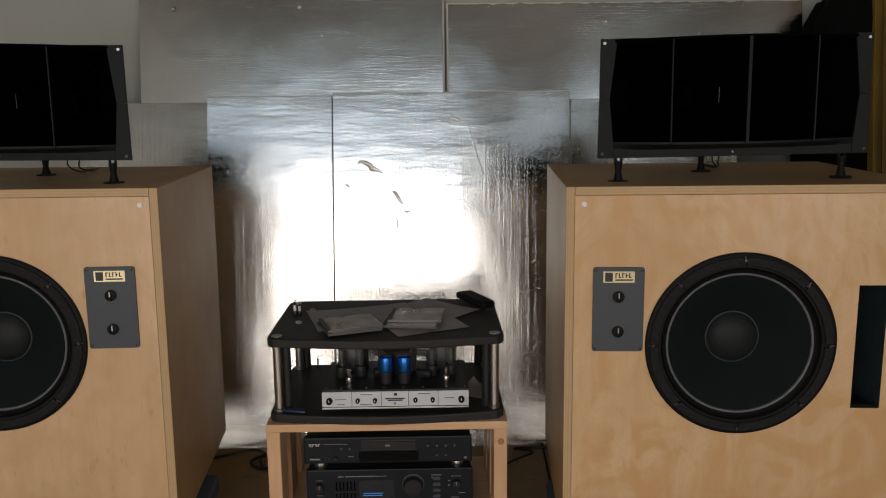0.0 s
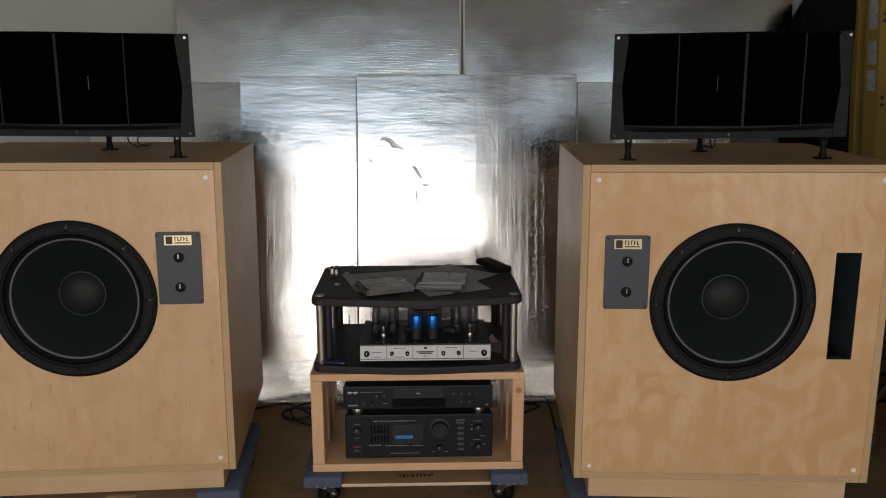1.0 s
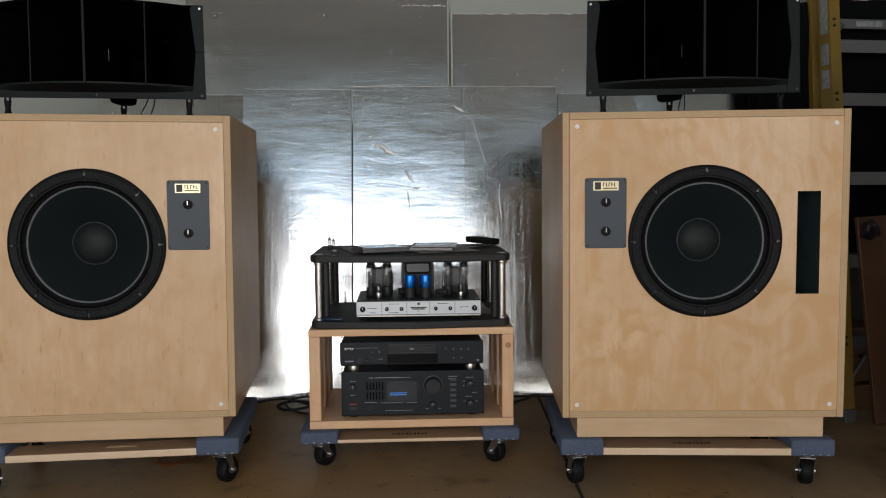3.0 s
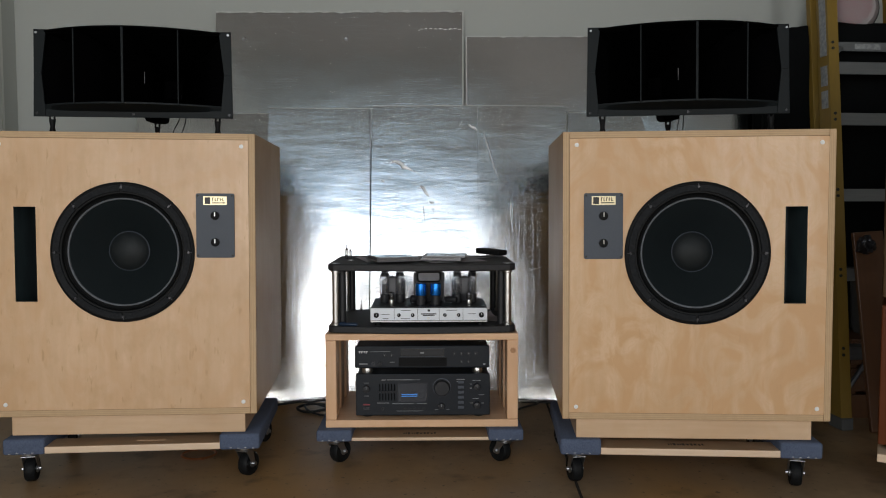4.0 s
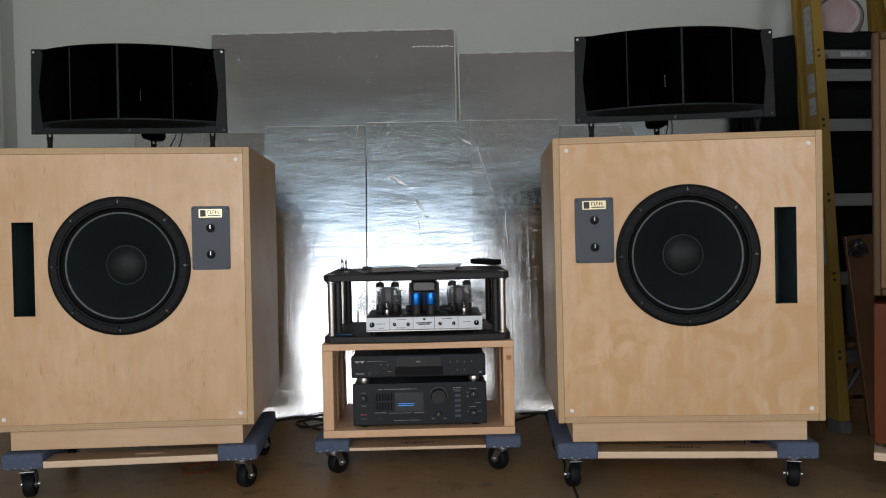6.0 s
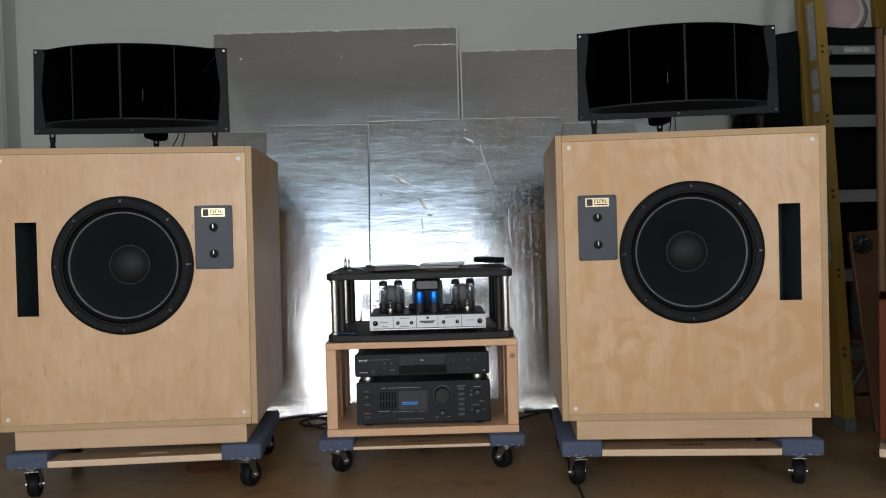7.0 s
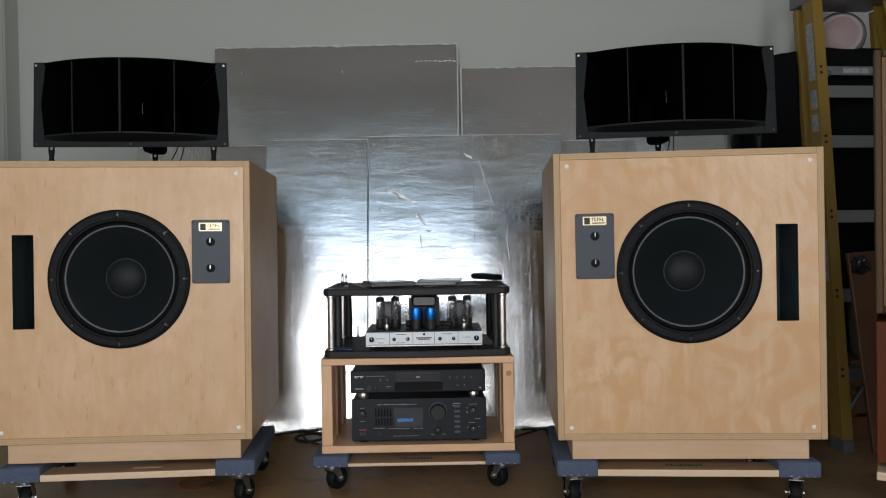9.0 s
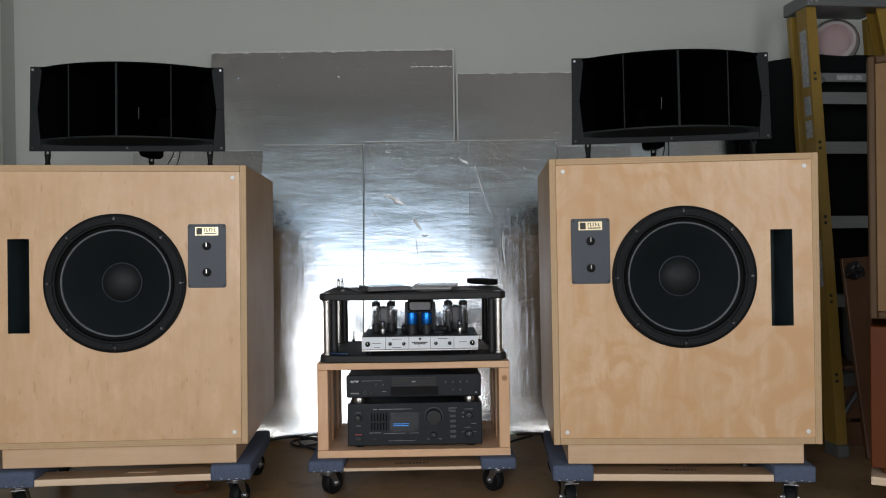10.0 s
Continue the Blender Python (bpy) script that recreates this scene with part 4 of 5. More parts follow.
    for x, z in ((-hw + 0.010, z1 - 0.010), (hw - 0.010, z1 - 0.010), (-hw + 0.008, z0 + 0.010), (hw - 0.008, z0 + 0.010), (0, z0 + 0.010)):
        part("flange_screw", cyl(0.0034, 0.003, at_front(x, -0.004, z), n=12), M_GETTER if z < z1 - 0.02 else M_ZINC, ob, smooth=True)
    part("throat_end", box(-0.056, 0.056, 0.359, 0.363, zm - 0.036, zm + 0.036), M_HORN, ob)
    drv = cyl(0.075, 0.10, Matrix.Translation((0, 0.38, zm)) @ pose(0, 0, 0, -90, 0, 0), n=32, bevel=0.008)
    cyl(0.052, 0.03, Matrix.Translation((0, 0.3635, zm)) @ pose(0, 0, 0, -90, 0, 0), n=24, bm=drv)
    part("compression_driver", drv, M_BLACK, ob, "black compression driver behind the throat", True)
    keel = box(-0.03, 0.03, 0.18, 0.28, z0 + 0.004, z0 + 0.045, 0.014)
    part("keel", keel, M_HORN, ob, "rounded black underside")
    for x, y, top in ((-0.252, 0.012, z0 + 0.004), (0.252, 0.012, z0 + 0.004), (0.0, 0.23, z0 + 0.012)):
        leg = cyl(0.024, 0.004, Matrix.Translation((x, y, 0)), n=28, bevel=0.0012)
        cyl(0.011, 0.020, Matrix.Translation((x, y, 0.004)), r2=0.007, n=16, bm=leg)
        cyl(0.0065, 0.026, Matrix.Translation((x, y, 0.022)), r2=0.0100, n=16, bm=leg)
        for dx in (-0.0065, 0.0065):
            cyl(0.0032, top - 0.042, Matrix.Translation((x + dx, y, 0.046)), n=8, bm=leg)
        part("leg", leg, M_RUBBER, ob, "black swivel foot on a round base", True)
    wire = tube(bend(((0.05, 0.34, zm - 0.02), (0.055, 0.30, z0 + 0.03), (0.04, 0.27, 0.03), (0.06, 0.30, 0.004), (0.05, 0.42, 0.004))), 0.002, 6)
    tube(bend(((0.07, 0.34, zm - 0.02), (0.072, 0.31, z0 + 0.02), (0.062, 0.29, 0.02), (0.075, 0.34, 0.004), (0.06, 0.43, 0.004))), 0.002, 6, wire)
    part("driver_leads", wire, M_CABLE, ob, "thin black driver leads")
    return ob


CABTOP = DTOP + 0.9005
horn(pose(0.650, 1.955, CABTOP, 0, -0.75, -1.0), "black four-cell horn with grey flange on the flamed cabinet")
horn(pose(-1.035, 2.012, CABTOP + 0.002, 0, 0.6, 2.5), "black four-cell horn with grey flange on the plain cabinet")


# ---- the stand between the cabinets ----
RACK = pose(-0.153, 2.068, 0, 0, 0, 1.2)
RDTOP = 0.124
dolly(RACK @ pose(-0.006, -0.030, 0), 0.330, 0.43, 0.086, RDTOP, (-35, 40, 20, -10), "smaller furniture dolly with blue-grey carpeted ends under the pine stand")


M_BROWN_KNOT = material("pine_knot", (0.46, 0.24, 0.11), 0.5, grain=0.5, scale=(90, 90, 90), tint=(0.22, 0.09, 0.04))


def pine_stand(m):
    """An open pine frame: boards above and below, two uprights on either side."""
    ob = thing("pine_stand", m, "open pine equipment stand with knots on a dolly", "stand")
    hw, h, d = 0.309, 0.303, 0.40
    part("top_board", box(-hw, hw, 0, d, h - 0.021, h, 0.002), M_PINE_X, ob)
    part("bottom_board", box(-hw, hw, 0, d, 0, 0.024, 0.002), M_PINE_X, ob)
    for sx in (-1, 1):
        x0, x1 = sorted((sx * hw, sx * (hw - 0.036)))
        for y0, y1 in ((0.0, 0.088), (0.145, 0.233), (0.305, 0.393)):
            post = part("upright", box(x0 + 0.0005, x1 - 0.0005, y0 + 0.001, y1, 0.0245, h - 0.0215, 0.003), M_PINE, ob)
            if sx > 0 and y0 == 0:
                part("knot", cyl(0.009, 0.0007, at_front(hw - 0.017, 0.0012, h - 0.055), n=20), M_BROWN_KNOT, post, "reddish round knot")
    return ob


pine_stand(RACK @ pose(0, 0, RDTOP + 0.0005))
PTOP = RDTOP + 0.304


def shelf_outline(hw, d, bow, r=0.03):
    """Round corners at the back, cut corners at the front, a front edge that bows forward."""
    pts = [(hw - r, d), (-hw + r, d)] + [(-hw + r * (1 - math.sin(a)), d - r * (1 - math.cos(a))) for a in (0.5, 1.0, 1.5)]
    pts += [(-hw + 0.03 * (1 - math.cos(a)), 0.03 * (1 - math.sin(a))) for a in (0.0, 0.4, 0.8, 1.2)] + [(-hw + 0.03, 0.0)]
    pts += [(-hw + 0.03 + (2 * hw - 0.06) * i / 12, -bow * math.sin(math.pi * i / 12)) for i in range(1, 12)]
    pts += [(hw - 0.03, 0.0)] + [(hw - 0.03 * (1 - math.cos(a)), 0.03 * (1 - math.sin(a))) for a in (1.2, 0.8, 0.4, 0.0)] + [(hw - r * (1 - math.sin(a)), d - r * (1 - math.cos(a))) for a in (1.5, 1.0, 0.5)]
    return pts


def shelf_rack(m):
    ob = thing("two_tier_shelf_rack", m, "black two-tier shelf rack with steel columns on the pine stand", "shelf")
    hw, d = 0.302, 0.40
    part("lower_shelf", slab(shelf_outline(hw, d, 0.028), 0.0, 0.022, 0.004), M_SHELF, ob, "black shelf board")
    part("upper_shelf", slab(shelf_outline(hw, d, 0.028), 0.199, 0.221, 0.004), M_SHELF, ob, "black shelf board")
    col = None
    for x in (-hw + 0.024, hw - 0.024):
        for y in (0.032, d - 0.035):
            p = pose(x, y, 0.022)
            if col is None:
                col = part("column", lathe([(0.0, 0), (0.0155, 0), (0.0155, 0.006), (0.0118, 0.008), (0.0118, 0.169), (0.0155, 0.171), (0.0155, 0.177), (0, 0.177)], 24), M_CHROME, ob, "brushed steel column", True)
                col.matrix_basis = p
            else:
                again(col, "column", p, ob)
            part("column_cap", cyl(0.014, 0.0025, Matrix.Translation((x, y, 0.2205)), n=24, bevel=0.001), M_ZINC, ob, "flat metal cap", True)
            dark = cyl(0.0115, 0.177, Matrix.Translation((x + (0.020 if x < 0 else -0.020), y + 0.016, 0.022)), n=16)
            part("inner_column", dark, M_BLACK, ob, "black inner column", True)
    for x, y in ((-0.240, 0.155), (-0.222, 0.290), (0.112, 0.345), (0.176, 0.205)):
        part("stud", lathe([(0, 0.221), (0.009, 0.221), (0.009, 0.2235), (0.005, 0.2255), (0, 0.2258)], 18, pose(x, y, 0)), M_ZINC, ob, "shiny fixing stud", True)
    return ob


shelf_rack(RACK @ pose(0.0, 0.012, PTOP + 0.0005))
SH1, SH2 = PTOP + 0.0225, PTOP + 0.2215


def valve(parent, x, y, z, r, h, small=False):
    """A glass valve: black socket and base, glass bulb, dark plates inside."""
    base = part("valve", cyl(r * 1.02, 0.016 if small else 0.028, Matrix.Translation((x, y, z)), n=20, bevel=0.001), M_CHROME if small else M_BLACK, parent, "glass valve", True)
    zb = z + (0.012 if small else 0.026)
    glass = lathe([(r * 0.9, zb), (r, zb + 0.004), (r, z + h - r * 0.7), (r * 0.85, z + h - r * 0.3), (r * 0.5, z + h - 0.001), (0, z + h), (0, z + h - 0.0012), (r * 0.46, z + h - 0.0022),
                   (r * 0.79, z + h - r * 0.34), (r * 0.93, z + h - r * 0.7), (r * 0.93, zb + 0.004), (r * 0.84, zb)], 24, Matrix.Translation((x, y, 0)), closed=True)
    g = part("bulb", glass, M_GLASS, base, "clear glass bulb", True)
    g.visible_shadow = False
    part("plate", box(x - r * 0.42, x + r * 0.42, y - r * 0.3, y + r * 0.3, zb + 0.002, z + h * 0.70, 0.002), M_BLACK, base, "dark grey anode")
    part("getter", lathe([(r * 0.91, z + h - r * 1.25), (r * 0.91, z + h - r * 0.8), (r * 0.75, z + h - r * 0.40), (r * 0.42, z + h - 0.0045), (0, z + h - 0.0035)], 20, Matrix.Translation((x, y, 0))), M_BLACK, base, "dark getter flash at the top", True)


def valve_amplifier(m):
    """Local: x across, y back, z up from the shelf."""
    ob = thing("valve_amplifier", m, "valve amplifier with silver front panel and blue capacitors on the shelf", "amplifier")
    hw, d = 0.187, 0.235
    part("chassis", box(-hw, hw, 0.003, d, 0.012, 0.062, 0.002), M_BLACK, ob, "black steel chassis")
    panel = part("front_panel", box(-hw, hw, -0.002, 0.003, 0.019, 0.058, 0.0008), M_SILVER, ob, "silver faceplate in five fields")
    part("lower_edge", box(-hw, hw, -0.004, 0.003, 0.013, 0.0175, 0.0008), M_CHROME, ob)
    for x in (-0.111, -0.036, 0.033, 0.109):
        part("divider", box(x - 0.0006, x + 0.0006, -0.0026, -0.0018, 0.0195, 0.0575), M_INK, panel)
    for x, r in ((-0.168, 0.0085), (-0.096, 0.0058), (-0.052, 0.0058), (0.051, 0.0058), (0.095, 0.0058), (0.168, 0.0085)):
        k = part("knob", cyl(r, 0.013, at_front(x, -0.002, 0.036), r2=r * 0.85, n=18, bevel=0.001), M_RUBBER, panel, "black knob", True)
        part("pointer", box(x - 0.0006, x + 0.0006, -0.0158, -0.0148, 0.036, 0.036 + r * 0.8), M_WHITE_PRINT, k)
    for a, b, z in ((-0.154, -0.126, 0.0375), (-0.026, 0.024, 0.0375), (-0.090, -0.058, 0.050), (0.056, 0.090, 0.050), (0.125, 0.150, 0.0385), (-0.09, -0.06, 0.0235), (-0.148, -0.130, 0.024), (-0.020, 0.018, 0.033)):
        part("lettering", box(a, b, -0.0025, -0.0019, z, z + (0.0035 if abs(a) < 0.03 else 0.0016)), M_INK, panel, "illegible dark print")
    part("emblem", box(-0.004, 0.004, -0.0025, -0.0019, 0.047, 0.054), M_INK, panel, "small dark emblem")
    part("toggle", cyl(0.0042, 0.010, at_front(-0.002, -0.002, 0.026), r2=0.003, n=12), M_CHROME, panel, "chrome toggle switch", True)
    screws = [(x, y) for x in (-0.178, -0.14, -0.075, -0.03, 0.02, 0.07, 0.13, 0.178) for y in (0.016,)] + [(-0.178, 0.21), (0.178, 0.21)]
    for x, y in screws:
        part("chassis_screw", cyl(0.0026, 0.0016, Matrix.Translation((x, y, 0.0618)), n=8), M_ZINC, ob)
    for x, y in ((-0.147, 0.11), (-0.097, 0.115), (0.094, 0.11), (0.144, 0.115)):
        valve(ob, x, y, 0.0622, 0.0148, 0.105)
    for x, y in ((-0.122, 0.055), (0.131, 0.055)):
        valve(ob, x, y, 0.0622, 0.0085, 0.043, True)
    for x in (-0.026, 0.022):
        c = part("capacitor", cyl(0.0175, 0.040, Matrix.Translation((x, 0.058, 0.092)), n=24, bevel=0.002), M_BLUE, ob, "blue capacitor on a black base", True)
        part("capacitor_base", cyl(0.0160, 0.030, Matrix.Translation((x, 0.058, 0.062)), n=20), M_BLACK, c, "black base", True)
    # transformers: bell-ended black cases with mounting feet
    for x0, x1, y0, y1, h in ((-0.046, 0.046, 0.110, 0.205, 0.108), (-0.158, -0.086, 0.150, 0.222, 0.080), (0.084, 0.156, 0.150, 0.222, 0.080)):
        t = part("transformer", front_slab(x0, x1, 0.062, 0.062 + h, 0.016, y1, y0, 0.003), M_BLACK if h > 0.1 else M_TRANSFORMER, ob, "black transformer", True)
        part("steel_core", box(x0 - 0.006, x1 + 0.006, (y0 + y1) / 2 - 0.016, (y0 + y1) / 2 + 0.016, 0.062, 0.062 + h - 0.012, 0.002), M_GETTER, t, "grey steel core")
    part("transformer_window", front_slab(-0.036, 0.036, 0.134, 0.162, 0.008, 0.1095, 0.1082), M_WINDOW, ob, "grey framed panel")
    rim = rounded(-0.038, 0.038, 0.132, 0.164, 0.010)
    part("transformer_rim", tube([(x, 0.107, z) for x, z in rim + rim[:2]], 0.003, 8), M_RUBBER, ob, "raised rounded rim", True)
    part("coupling_capacitor", cyl(0.012, 0.05, pose(-0.06, 0.10, 0.075, 0, 90, 20), n=16, bevel=0.001), M_GETTER, ob, "grey tubular capacitor", True)
    part("coupling_capacitor", cyl(0.010, 0.04, pose(0.055, 0.10, 0.074, 0, 90, -25), n=16, bevel=0.001), M_BLACK, ob, smooth=True)
    for x in (-0.165, 0.165):
        for y in (0.025, 0.21):
            part("foot", cyl(0.010, 0.012, Matrix.Translation((x, y, 0)), n=14), M_RUBBER, ob)
    return ob


valve_amplifier(RACK @ pose(0.023, 0.012, SH1))


def cd_player(m):
    ob = thing("cd_player", m, "slim black compact disc player on silver feet", "cd player")
    hw, d, z0, h = 0.2165, 0.29, 0.016, 0.088
    part("case", box(-hw + 0.003, hw - 0.003, 0.004, d, z0 + 0.002, h - 0.002, 0.003), M_BLACK, ob, "black steel case")
    face = part("face", box(-hw, hw, -0.010, 0.004, z0, h, 0.004), M_FACE, ob, "dark grey faceplate")
    tray = part("disc_tray", front_slab(-0.066, 0.068, 0.057, 0.0755, 0.003, -0.010, -0.014, 0.001), M_BLACK, face, "disc tray drawer")
    part("tray_rim", (lambda b: [box(-0.0715, 0.0735, -0.0116, -0.0098, z, z + 0.0012, 0.0003, b) for z in (0.0528, 0.0786)] and b)(bmesh.new()), M_PLATE, face, "thin grey rim round the tray")
    part("tray_gap", front_slab(-0.069, 0.071, 0.0545, 0.078, 0.004, -0.0098, -0.0106), M_INK, face)
    part("tray_mark", box(-0.006, 0.006, -0.0148, -0.0138, 0.064, 0.0685), M_PRINT, tray)
    part("display", front_slab(-0.075, 0.079, 0.022, 0.050, 0.002, -0.0099, -0.0108), M_SCREEN, face, "dark display window")
    for x, z, r in ((0.103, 0.063, 0.005), (0.126, 0.063, 0.005), (0.149, 0.063, 0.005), (0.171, 0.063, 0.005), (0.126, 0.037, 0.0045), (0.149, 0.037, 0.0045), (-0.120, 0.058, 0.005), (-0.098, 0.058, 0.005)):
        b = part("button", cyl(r, 0.004, at_front(x, -0.010, z), n=16, bevel=0.0008), M_BLACK, face, "small round button", True)
        part("button_mark", box(x - 0.0008, x + 0.0008, -0.0146, -0.0138, z - 0.002, z + 0.002), M_PRINT, b)
    part("headphone_knob", cyl(0.006, 0.009, at_front(-0.135, -0.010, 0.031), n=16, bevel=0.001), M_BLACK, face, smooth=True)
    part("headphone_socket", lathe([(0.0062, 0), (0.0062, 0.002), (0.0035, 0.002), (0.003, -0.002), (0, -0.002)], 16, at_front(-0.157, -0.010, 0.031)), M_GETTER, face, smooth=True)
    part("power_bar", box(-0.202, -0.175, -0.0135, -0.010, 0.0285, 0.0325, 0.0008), M_PRINT, face, "power switch bar")
    txt = bmesh.new()
    for i in range(4):
        x = -0.203 + i * 0.0076
        box(x, x + 0.0058, -0.0106, -0.0099, 0.0695, 0.0712, bm=txt)
        box(x + (0.002, 0, 0.003, 0)[i], x + (0.0038, 0.0018, 0.0045, 0.0018)[i], -0.0106, -0.0099, 0.0645, 0.0712, bm=txt)
    part("maker_mark", txt, M_WHITE_PRINT, face, "pale maker's mark")
    t2 = box(-0.166, -0.102, -0.0106, -0.0099, 0.0695, 0.0705)
    box(0.196, 0.203, -0.0106, -0.0099, 0.0255, 0.0305, bm=t2)
    box(-0.103, -0.088, -0.0106, -0.0099, 0.035, 0.0365, bm=t2)
    part("lettering", t2, M_PRINT, face)
    for x in (-hw + 0.038, hw - 0.038):
        for y in (0.025, d - 0.04):
            part("foot", lathe([(0, -0.0045), (0.016, -0.0045), (0.017, 0.0), (0.017, 0.012), (0.014, 0.016), (0, 0.016)], 24, pose(x, y, 0)), M_CHROME, ob, "silver isolation foot", True)
    return ob


def receiver(m):
    ob = thing("stereo_receiver", m, "black stereo amplifier with lit blue display on the stand", "receiver")
    hw, d, z0, h = 0.2165, 0.29, 0.010, 0.144
    part("case", box(-hw + 0.003, hw - 0.003, 0.006, d, z0, h - 0.002, 0.003), M_BLACK, ob, "black steel case")
    face = part("face", box(-hw, hw, -0.010, 0.006, z0 - 0.002, h, 0.003), M_FACE, ob, "dark grey faceplate with many controls")
    part("display", front_slab(-0.080, 0.012, 0.052, 0.114, 0.002, -0.0098, -0.0108), M_LCD, face, "dim grey display window")
    glow = box(-0.070, -0.018, -0.0118, -0.0107, 0.0768, 0.0784)
    box(-0.070, -0.020, -0.0118, -0.0107, 0.0708, 0.0726, bm=glow)
    part("display_digits", glow, M_GLOW, face, "lit blue display bars")
    vol = part("volume_knob", lathe([(0.0, 0.022), (0.0225, 0.022), (0.0245, 0.019), (0.0245, 0.003), (0.028, 0.001), (0.028, 0.0), (0, 0)], 40, at_front(0.061, -0.010, 0.100)), M_BLACK, face, "large volume knob", True)
    part("volume_ring", lathe([(0.0295, 0.0), (0.0295, 0.0012), (0.0275, 0.0014), (0.0275, 0)], 48, at_front(0.061, -0.010, 0.100)), M_PLATE, vol, "grey scale ring", True)
    for x, z, r in ((-0.182, 0.097, 0.0115), (-0.001 + 0.061, 0.040, 0.010), (0.174, 0.102, 0.0115), (0.174, 0.042, 0.0115)):
        k = part("knob", cyl(r, 0.014, at_front(x, -0.010, z), r2=r * 0.9, n=22, bevel=0.0012), M_BLACK, face, "black rotary knob", True)
        part("pointer", box(x - 0.0007, x + 0.0007, -0.0246, -0.0238, z, z + r * 0.85), M_PRINT, k)
    for i in range(6):
        x = -0.139 + i * 0.0095
        slot = part("equaliser_slot", box(x - 0.0016, x + 0.0016, -0.0106, -0.0098, 0.058, 0.112), M_HORN, face)
        part("slider", box(x - 0.0034, x + 0.0034, -0.0165, -0.0106, 0.0825, 0.0885, 0.0008), M_BLACK, slot, "slider cap")
    for i in range(6):
        part("button", box(0.113, 0.132, -0.0128, -0.010, 0.030 + i * 0.0165, 0.0385 + i * 0.0165, 0.0008), M_PLATE, face, "grey selector button")
    for i in range(5):
        part("button", box(-0.061 + i * 0.0145, -0.051 + i * 0.0145, -0.0128, -0.010, 0.0285, 0.0335, 0.0008), M_BLACK, face)
    part("power_button", box(-0.192, -0.172, -0.0135, -0.010, 0.028, 0.036, 0.001), M_GETTER, face)
    part("headphone_socket", lathe([(0.0055, 0), (0.0055, 0.002), (0.003, 0.002), (0.0028, -0.002), (0, -0.002)], 16, at_front(-0.130, -0.010, 0.030)), M_BLACK, face, smooth=True)
    for a, b, z, t in ((-0.115, -0.030, 0.124, 0.002), (-0.134, -0.120, 0.1235, 0.0025), (-0.062, -0.040, 0.1235, 0.003), (-0.030, -0.008, 0.1242, 0.0014), (0.108, 0.135, 0.1245, 0.002), (0.108, 0.132, 0.118, 0.0016),
                       (0.160, 0.186, 0.121, 0.0014), (-0.190, -0.174, 0.114, 0.0014), (-0.190, -0.174, 0.072, 0.0014), (-0.147, -0.110, 0.0485, 0.0018), (-0.100, -0.030, 0.0465, 0.0014), (-0.02, 0.012, 0.0465, 0.0014),
                       (0.160, 0.180, 0.062, 0.0014), (0.180, 0.197, 0.074, 0.0014), (0.038, 0.048, 0.026, 0.0014), (0.075, 0.085, 0.026, 0.0014), (0.152, 0.158, 0.109, 0.0016), (0.152, 0.157, 0.095, 0.003), (0.152, 0.160, 0.047, 0.0014), (0.188, 0.198, 0.047, 0.0014), (-0.085, 0.0, 0.0225, 0.0012)):
        part("lettering", box(a, b, -0.0106, -0.0098, z, z + t), M_PRINT, face, "small illegible grey print")
    part("red_lettering", box(-0.193, -0.171, -0.0106, -0.0098, 0.0425, 0.0465), M_REDPRINT, face, "small red print")
    for x in (-hw + 0.035, hw - 0.035):
        for y in (0.03, d - 0.04):
            part("foot", cyl(0.016, 0.0105, Matrix.Translation((x, y, -0.001)), n=18), M_RUBBER, ob)
    return ob


RECZ = RDTOP + 0.0265
receiver(RACK @ pose(0.0, 0.026, RECZ, 0, 0, 0) @ pose(0.003, 0, 0))
cd_player(RACK @ pose(0.0, 0.018, RECZ + 0.1485) @ pose(0.001, 0, 0))


# ---- small things on the shelves ----
def cd_case(x, y, z, turn, cover, label, w=0.142, d=0.125, h=0.0065):
    ob = thing("cd_case", pose(x, y, z, 0, 0, turn), label, "cd case", "disc cases on the shelf")
    part("case", box(-w / 2, w / 2, -d / 2, d / 2, 0, h, 0.001), M_CASE, ob, "clear plastic case")
    part("cover", box(-w / 2 + 0.010, w / 2 - 0.002, -d / 2 + 0.002, d / 2 - 0.002, h, h + 0.0006), cover, ob, "printed cover")
    part("spine", box(-w / 2 + 0.0005, -w / 2 + 0.009, -d / 2 + 0.002, d / 2 - 0.002, h, h + 0.0006), M_INK, ob, "dark hinge strip")
    return ob


def sheet(x, y, z, turn, w, d, label, curl=0.004):
    bm, n = bmesh.new(), 8
    rows = [[bm.verts.new((w * (i / n - 0.5), d * (j / n - 0.5), 0.0008 + curl * max(0, (abs(i / n - 0.5) * 2) ** 3 * (j / n)))) for i in range(n + 1)] for j in range(n + 1)]
    for a, b in zip(rows, rows[1:]):
        for i in range(n):
            bm.faces.new((a[i], a[i + 1], b[i + 1], b[i]))
    bmesh.ops.solidify(bm, geom=bm.faces[:], thickness=-0.0006)
    ob = part("paper_sheet", bm, M_PAPER, None, smooth=True)
    ob.matrix_world = pose(x, y, z, 0, 0, turn)
    return tagged(ob, label, "paper", "papers on the shelf")


sheet(-0.225, 2.285, SH2, 18, 0.29, 0.21, "grey printed sheet lying under the disc cases")
sheet(-0.075, 2.300, SH2 + 0.0012, -42, 0.21, 0.29, "grey printed sheet with lifted corners on the shelf")
sheet(-0.060, 2.190, SH2 + 0.0024, 25, 0.20, 0.15, "creased grey leaflet on the black shelf")
cd_case(-0.252, 2.160, SH2 + 0.006, 22, M_COVER_A, "disc case with a brown photographic cover")
